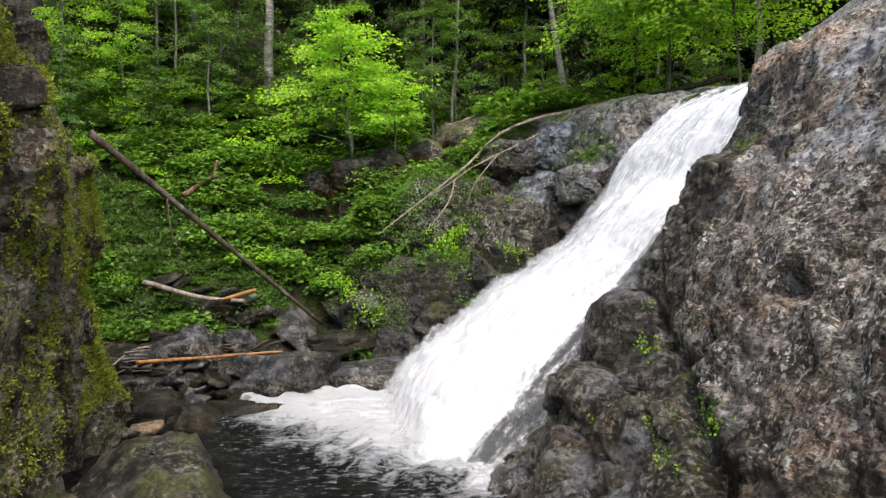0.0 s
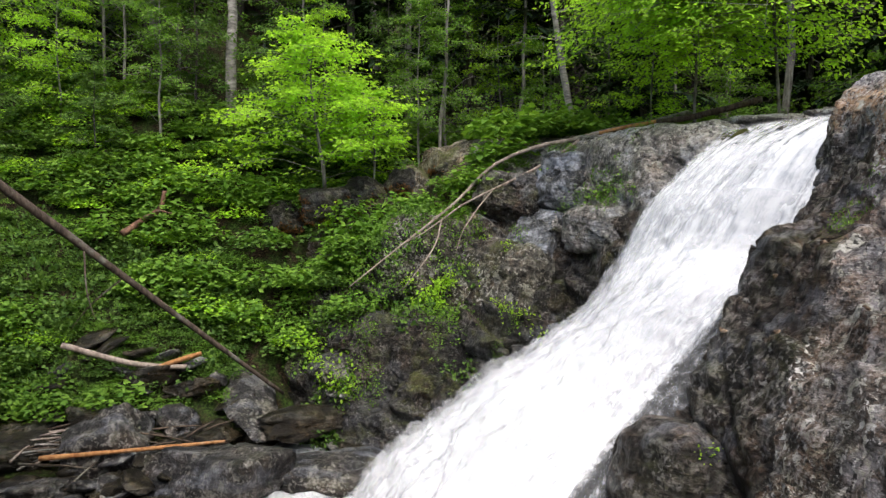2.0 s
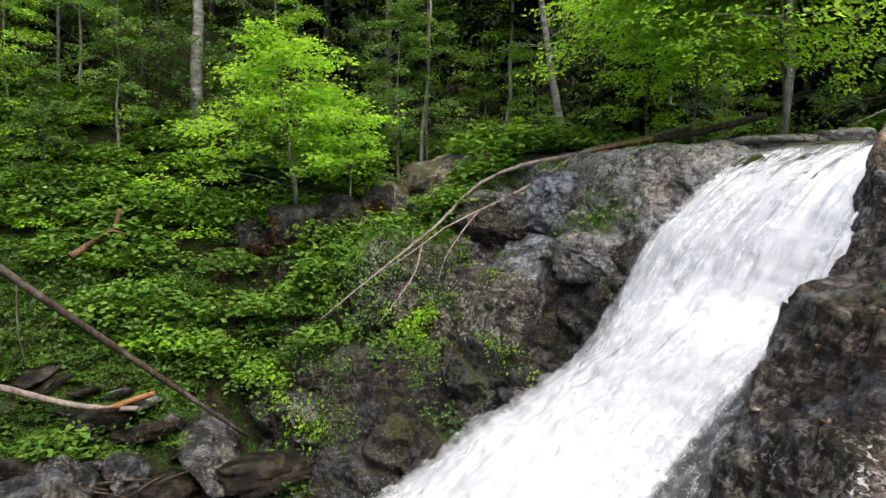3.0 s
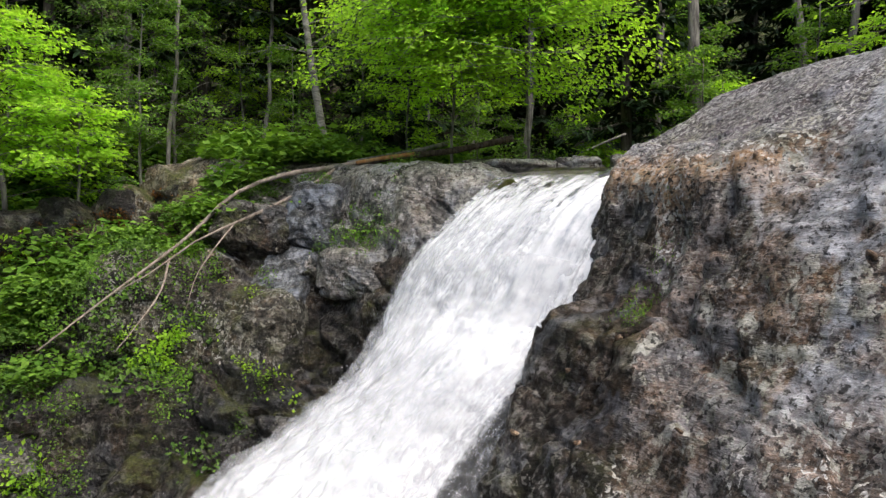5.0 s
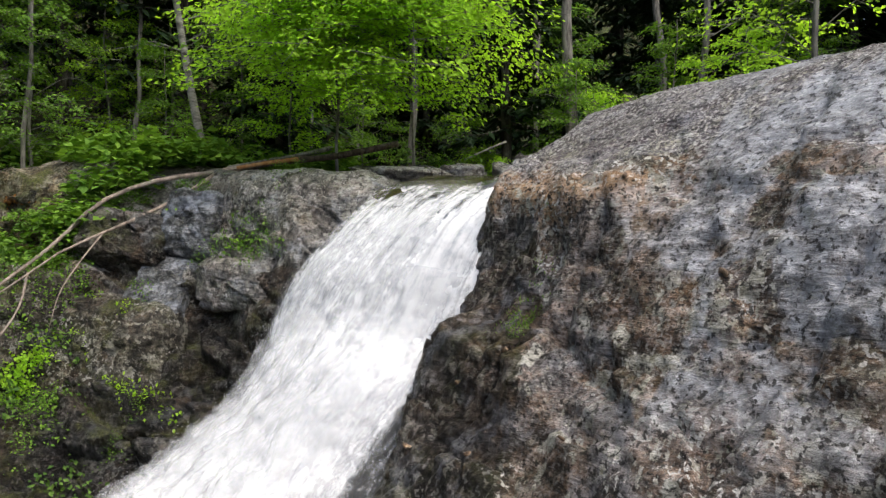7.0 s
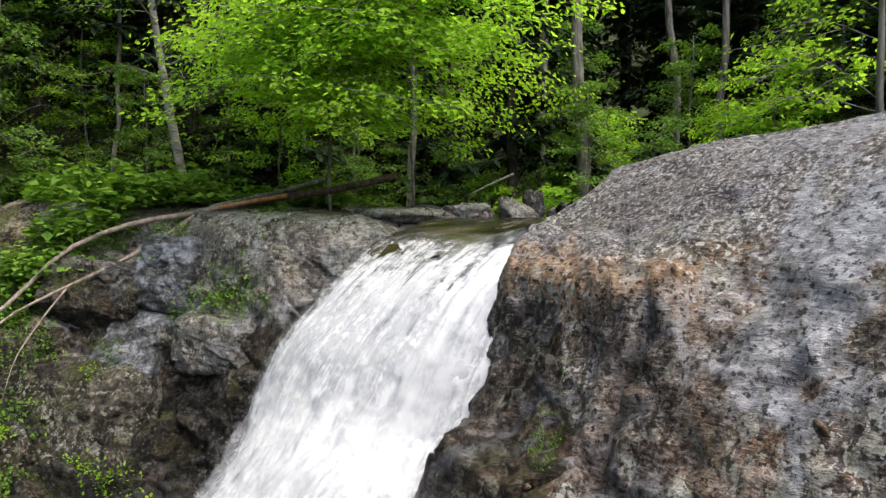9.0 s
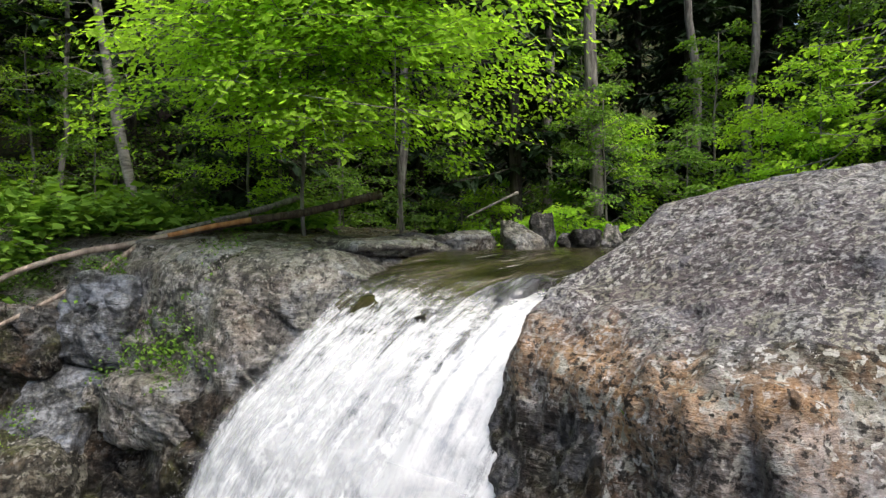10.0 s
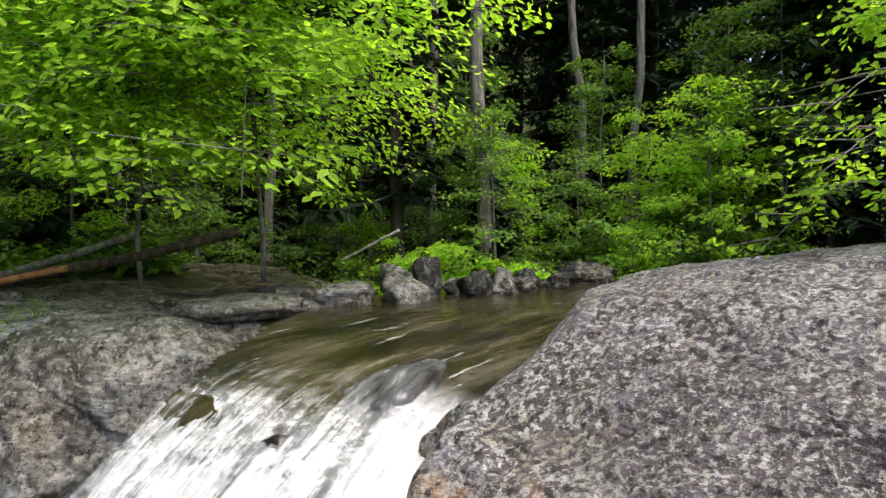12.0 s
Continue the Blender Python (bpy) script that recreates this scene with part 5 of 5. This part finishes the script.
for k in range(230):
    mass.append((rng.uniform(-5, 13), rng.uniform(14.4, 20.5), int(rng.choice((0, 2, 2, 4))), rng.uniform(0.7, 1.2)))
undergrowth(mass, "dense leafy undergrowth covering the forest bank")
for k in range(46):
    x = rng.uniform(6.6, 12.5)
    bush(x, 12.15 + rng.uniform(0, 1.2) - 0.12 * max(x - 8, 0), int(rng.choice((0, 1, 1, 5, 6))), rng.uniform(0.6, 1.15), "fresh green shrub on the far edge of the stream")
for k in range(30):
    x = rng.uniform(7.0, 12.4)
    bush(x, 12.5 + rng.uniform(0, 1.1) - 0.14 * max(x - 8, 0), int(rng.choice((1, 1, 5, 0))), rng.uniform(1.1, 1.8), "tall bright green shrub on the far bank of the stream")
for x, y, s in ((1.2, 16.6, 1.1), (0.6, 16.2, 1.0), (1.7, 16.3, 1.0)):
    bush(x, y, 4, s, "broad-leaved hobblebush above the cliff")


def tuft(x, y, which, size, label="small bright green plant rooted in the rock"):
    bush(x, y, which, size, label, "plants on the rock")


rng = np.random.default_rng(33)
for k in range(170):
    x, y = rng.uniform(-2.4, 2.6), rng.uniform(11.9, 15.2)
    if perlin(np.array([[x * 0.8, y * 0.8, 3.3]]))[0] > 0.02:
        tuft(x, y, int(rng.choice((5, 6, 6, 7))), rng.uniform(0.25, 0.6))
for x, y, s in ((3.05, 11.95, .75), (3.3, 12.0, .6), (2.75, 12.05, .6), (3.6, 12.1, .5), (1.2, 11.9, .5), (1.45, 12.0, .4), (0.2, 12.6, .7), (0.0, 12.9, .7), (0.35, 12.3, .6), (-0.9, 12.4, .7), (-1.1, 12.8, .7), (-0.7, 13.2, .6), (2.3, 13.4, .6), (1.5, 13.0, .6), (2.15, 5.7, .3), (2.0, 5.4, .25), (1.9, 4.5, .3), (1.75, 4.8, .25), (1.6, 4.4, .25), (3.45, 7.15, .35), (3.3, 7.0, .3)):
    tuft(x, y, 5, s * 0.55)

for x, y, z, s in ((2.83, 12.32, 4.2, .75), (2.7, 12.25, 4.12, .7), (3.0, 11.85, 4.15, .5), (2.9, 12.1, 4.2, .6), (2.65, 13.3, 4.3, .5), (2.55, 13.35, 4.5, .5), (2.15, 13.3, 4.65, .7), (2.25, 13.4, 4.75, .6), (2.6, 12.6, 4.15, .5)):
    bush(x, y, 5 if s > .55 else 6, s * 0.7, "bright green fern clump on the cliff ledge", "plants on the rock", z)


# green clumps and trailing vines on the cliff's steps and shoulders
for x, y, z, s, k in ((1.37, 12.1, 2.25, .34, 9), (1.57, 11.95, 2.16, .4, 9), (1.2, 12.25, 2.35, .3, 9), (0.14, 13.2, 2.2, .5, 9), (0.34, 13.2, 3.1, .45, 5), (0.09, 13.1, 2.6, .5, 9), (0.67, 13.4, 3.5, .4, 5), (0.35, 13.05, 2.8, .45, 9), (0.2, 13.05, 2.45, .45, 9),
                      (-1.97, 13.1, 1.3, .6, 6), (-1.67, 13.2, 1.45, .6, 9), (-1.24, 12.15, 1.25, .5, 6), (-1.6, 12.4, 1.4, .5, 9), (-1.06, 12.8, 1.95, .5, 6), (-2.5, 14.0, 1.9, .7, 6), (-1.7, 15.0, 3.3, .7, 5), (-1.87, 14.9, 3.8, .6, 9), (0.93, 13.45, 3.6, .4, 5),
                      (-1.4, 12.3, 1.35, .5, 9), (-0.6, 13.1, 2.6, .5, 6), (-0.9, 13.5, 3.0, .6, 6), (-1.3, 14.2, 2.9, .7, 5), (0.5, 13.6, 3.9, .4, 6), (1.1, 13.3, 3.3, .3, 9), (-0.3, 13.2, 2.9, .5, 5), (0.75, 13.2, 2.9, .35, 6)):
    bush(x, y, k, s, "bright green leafy clump hanging on the wet cliff", "plants on the rock", z)

for x, y, s in ((1.37, 5.7, .14), (1.61, 5.33, .16), (1.53, 4.41, .2), (1.79, 4.4, .24), (1.88, 4.24, .2), (2.02, 6.33, .22), (1.98, 6.05, .24), (2.15, 6.9, .18), (1.6, 4.2, .2), (1.58, 4.8, .16), (0.9, 12.9, .3), (0.3, 13.1, .34), (-0.2, 13.3, .3), (1.4, 12.75, .3)):
    tuft(x, y, 9, s, "bright yellow-green plant rooted in a wet rock cleft")


def moss_on(pts, nrm, count, seed, size, mat, label, cut, name="moss"):
    """Short soft blades over the mossy parts of a surface."""
    rng = np.random.default_rng(seed)
    pick = rng.integers(0, len(pts), count)
    p, nn = pts[pick], nrm[pick]
    ok = fbm(p * 0.9 + 4.4, 3) + 0.35 * nn[:, 2] > cut
    p, nn = p[ok] + rng.normal(size=(ok.sum(), 3)) * 0.025, nn[ok]
    way = nn + rng.normal(size=p.shape) * 0.6 + (0, 0, 0.15)
    s = size * rng.uniform(0.5, 1.3, len(p))
    return thing(name, leaf_mesh(name, p, way, rng.normal(size=p.shape), s, s * 0.5), mat, label, "moss", kind="stuff")


wall_n = grid_normals(wp)
wall_n = wall_n * np.sign((wall_n * (1, 0.3, 0.5)).sum(-1, keepdims=True))
sel = (wp[..., 1] > 4.6) & (wp[..., 2] > 0.5) & (wp[..., 2] < 5.8)
moss_on(wp[sel], wall_n[sel], 260000, 61, 0.032, M_MOSS, "shaggy yellow-green moss hanging on the gorge wall", -0.08)
ledge = (wp[..., 1] > 5) & (wp[..., 2] > 2.4) & (wp[..., 2] < 5.8)
moss_on(wp[ledge], wall_n[ledge], 20000, 62, 0.035, M_LEAF, "small leafy plants growing on the mossy gorge wall", 0.15, "wall_plants")

# rusty moss over the ledge rocks
for ob in [o for o in scene.objects if o.get("group") == "rocks of the mossy ledge"]:
    me = ob.data
    co, no = np.zeros(len(me.vertices) * 3), np.zeros(len(me.vertices) * 3)
    me.vertices.foreach_get("co", co)
    me.vertices.foreach_get("normal", no)
    turn = np.array(ob.matrix_world.to_3x3())
    co, no = co.reshape(-1, 3) @ turn.T + np.array(ob.matrix_world.translation), no.reshape(-1, 3) @ turn.T
    top = no[:, 2] > 0.3
    moss_on(co[top], no[top], 7000, int(abs(co[0, 0]) * 100), 0.055, M_DEADLEAF, "rusty orange moss cushion on the ledge rock", -0.05)

# single leaves and pebbles lying on the outcrop
for k, (x, y, r) in enumerate(((2.55, 7.45, .05), (2.9, 7.3, .04), (3.1, 7.0, .035), (2.7, 6.9, .03), (3.9, 6.6, .04), (3.6, 5.6, .05), (2.9, 6.2, .03))):
    spot = tagged(new("pale_pebble", boulder_mesh(200 + k, (r, r * 0.8, r * 0.5), 9, 0.1, 10)), "small pale ochre pebble resting on the wet outcrop", "pebble", "pebbles on the outcrop")
    spot.data.materials.append(M_OCHRE)
    spot.matrix_world = pose(x, y, drop(x, y) + r * 0.2, 20 * k, 30, 50 * k)

# grass tuft in the cleft of the outcrop
rng = np.random.default_rng(71)
gp = np.array((3.5, 7.2, 0)) + rng.normal(size=(260, 3)) * (0.12, 0.1, 0)
gp[:, 2] = [drop(a, b) - 0.02 for a, b in gp[:, :2]]
gl = rng.uniform(0.025, 0.06, 260)
thing("grass_tuft", leaf_mesh("grass_tuft", gp, rng.normal(size=(260, 3)) * (0.5, 0.5, 0.1) + (0, 0, 1.0), rng.normal(size=(260, 3)), gl, np.full(260, 0.008)), M_LEAF, "bright green grass tuft in a cleft of the outcrop", "grass", kind="stuff")

# ---- fallen wood ----


def stick(name, points, r0, r1, mat, label, twigs=(), category="log", wob=0.25, n=18):
    pieces = [tube(bezier(points, n), np.linspace(r0, r1, n), 10, wob)]
    for pts, a, b in twigs:
        pieces.append(tube(bezier(pts, 10), np.linspace(a, b, 10), 6, wob))
    return thing(name, quads_mesh(name, pieces), mat, label, category, "fallen wood")


stick("fallen_pole", [(-5.66, 10.55, 4.24), (-4.9, 11.07, 3.45), (-3.95, 11.74, 2.45), (-2.35, 12.86, 0.78)], 0.065, 0.03, M_LOG, "long dark fallen pole slanting down the bank",
      [([(-4.7, 11.2, 3.2), (-4.5, 10.9, 2.6), (-4.3, 10.7, 2.3)], 0.015, 0.004), ([(-4.3, 11.5, 2.8), (-4.7, 11.3, 2.4), (-4.9, 11.2, 2.1)], 0.014, 0.004)])
stick("broken_snag", [(-5.6, 14.2, 3.42), (-5.32, 14.55, 3.72), (-5.12, 14.75, 3.92), (-5.05, 14.78, 4.25)], 0.065, 0.04, M_REDWOOD, "broken reddish snag lying in the undergrowth",
      [([(-5.3, 14.5, 3.7), (-5.0, 14.4, 3.85), (-4.75, 14.35, 3.8)], 0.03, 0.01)])
stick("driftwood_stick", [(-5.6, 12.2, 1.7), (-4.4, 12.4, 1.35), (-3.8, 12.5, 1.3)], 0.05, 0.04, M_BARE, "grey weathered driftwood stick on the bank")
stick("driftwood_stick", [(-4.35, 12.35, 1.25), (-3.95, 12.5, 1.4), (-3.6, 12.6, 1.5)], 0.05, 0.035, M_ORANGE, "broken orange driftwood stick on the bank")
stick("driftwood_stick", [(-5.0, 10.6, 0.5), (-4.0, 10.75, 0.54), (-2.7, 10.95, 0.6)], 0.035, 0.02, M_ORANGE, "long orange driftwood stick lying on boulders")
rng = np.random.default_rng(8)
for k in range(60):
    x, y = rng.uniform(-5.6, -2.8), rng.uniform(10.5, 11.8)
    if k % 2:
        x, y = rng.uniform(-5.4, -4.6), rng.uniform(10.8, 11.6)
    z, a, l = drop(x, y) + rng.uniform(0.1, 0.3), rng.uniform(-0.5, 0.5) + (1.2 if k % 3 == 0 else 0), rng.uniform(0.4, 1.1)
    d = np.array((math.cos(a), math.sin(a) * 0.6, rng.uniform(-0.15, 0.3)))
    p = np.array((x, y, z))
    stick("driftwood_stick", [p - d * l / 2, p + (0, 0, 0.02), p + d * l / 2], 0.018, 0.008, (M_LOG, M_BARE, M_LOG, M_BARK)[k % 4], "thin stick in the driftwood heap", category="stick", n=6)

for x, y, r in ((-3.9, 9.95, .22), (-3.3, 9.6, .16)):
    foam = boulder_mesh(int(x * -10), (r, r * 0.7, 0.03), 9, 0.2, 14)
    thing("froth_patch", foam, M_DROP, "small raft of white froth between the pool rocks", "foam", "froth on the pool").matrix_world = pose(x, y, 0.04, 0, 0, 40 * x)

# limbs lying over the cliff edge
stick("fallen_branch", [(3.60, 13.80, 5.30), (2.62, 13.82, 5.09), (2.03, 13.86, 4.98), (1.19, 13.81, 4.62), (0.58, 13.64, 4.01), (0.22, 13.43, 3.71), (-0.47, 13.12, 3.17), (-1.22, 12.61, 2.56)], 0.045, 0.009, M_BARE, "bare forked dead branch lying over the cliff edge",
      [([(2.79, 13.77, 5.10), (2.10, 13.55, 4.64), (1.39, 13.45, 4.28), (0.57, 13.34, 3.87), (0.10, 13.13, 3.51), (-0.35, 12.92, 3.25)], 0.035, 0.007),
       ([(0.28, 13.33, 3.66), (0.16, 12.92, 3.22), (-0.12, 12.61, 2.82), (-0.36, 12.40, 2.52)], 0.018, 0.005), ([(1.16, 13.44, 4.16), (0.84, 13.03, 3.78), (0.60, 12.73, 3.42), (0.48, 12.52, 3.03)], 0.014, 0.004)])
stick("fallen_log", [(5.95, 13.65, 5.78), (4.9, 13.8, 5.52), (3.6, 13.8, 5.3), (2.9, 13.82, 5.13)], 0.06, 0.055, M_LOG, "dark rotting log on the forest edge above the fall")
stick("fallen_log", [(5.1, 14.65, 5.75), (4.3, 14.35, 5.52), (3.5, 14.0, 5.32), (3.0, 13.9, 5.2)], 0.045, 0.04, M_BARK, "grey mossy log propped on the forest edge")
stick("raw_log_side", [(4.1, 13.74, 5.4), (3.6, 13.75, 5.31), (3.1, 13.78, 5.2)], 0.035, 0.03, M_ORANGE, "raw orange split wood on the dark log")
stick("dead_stick", [(7.4, 12.35, 5.78), (6.95, 12.35, 5.6), (6.55, 12.4, 5.42)], 0.02, 0.012, M_BARK, "grey dead stick propped at the stream's edge")
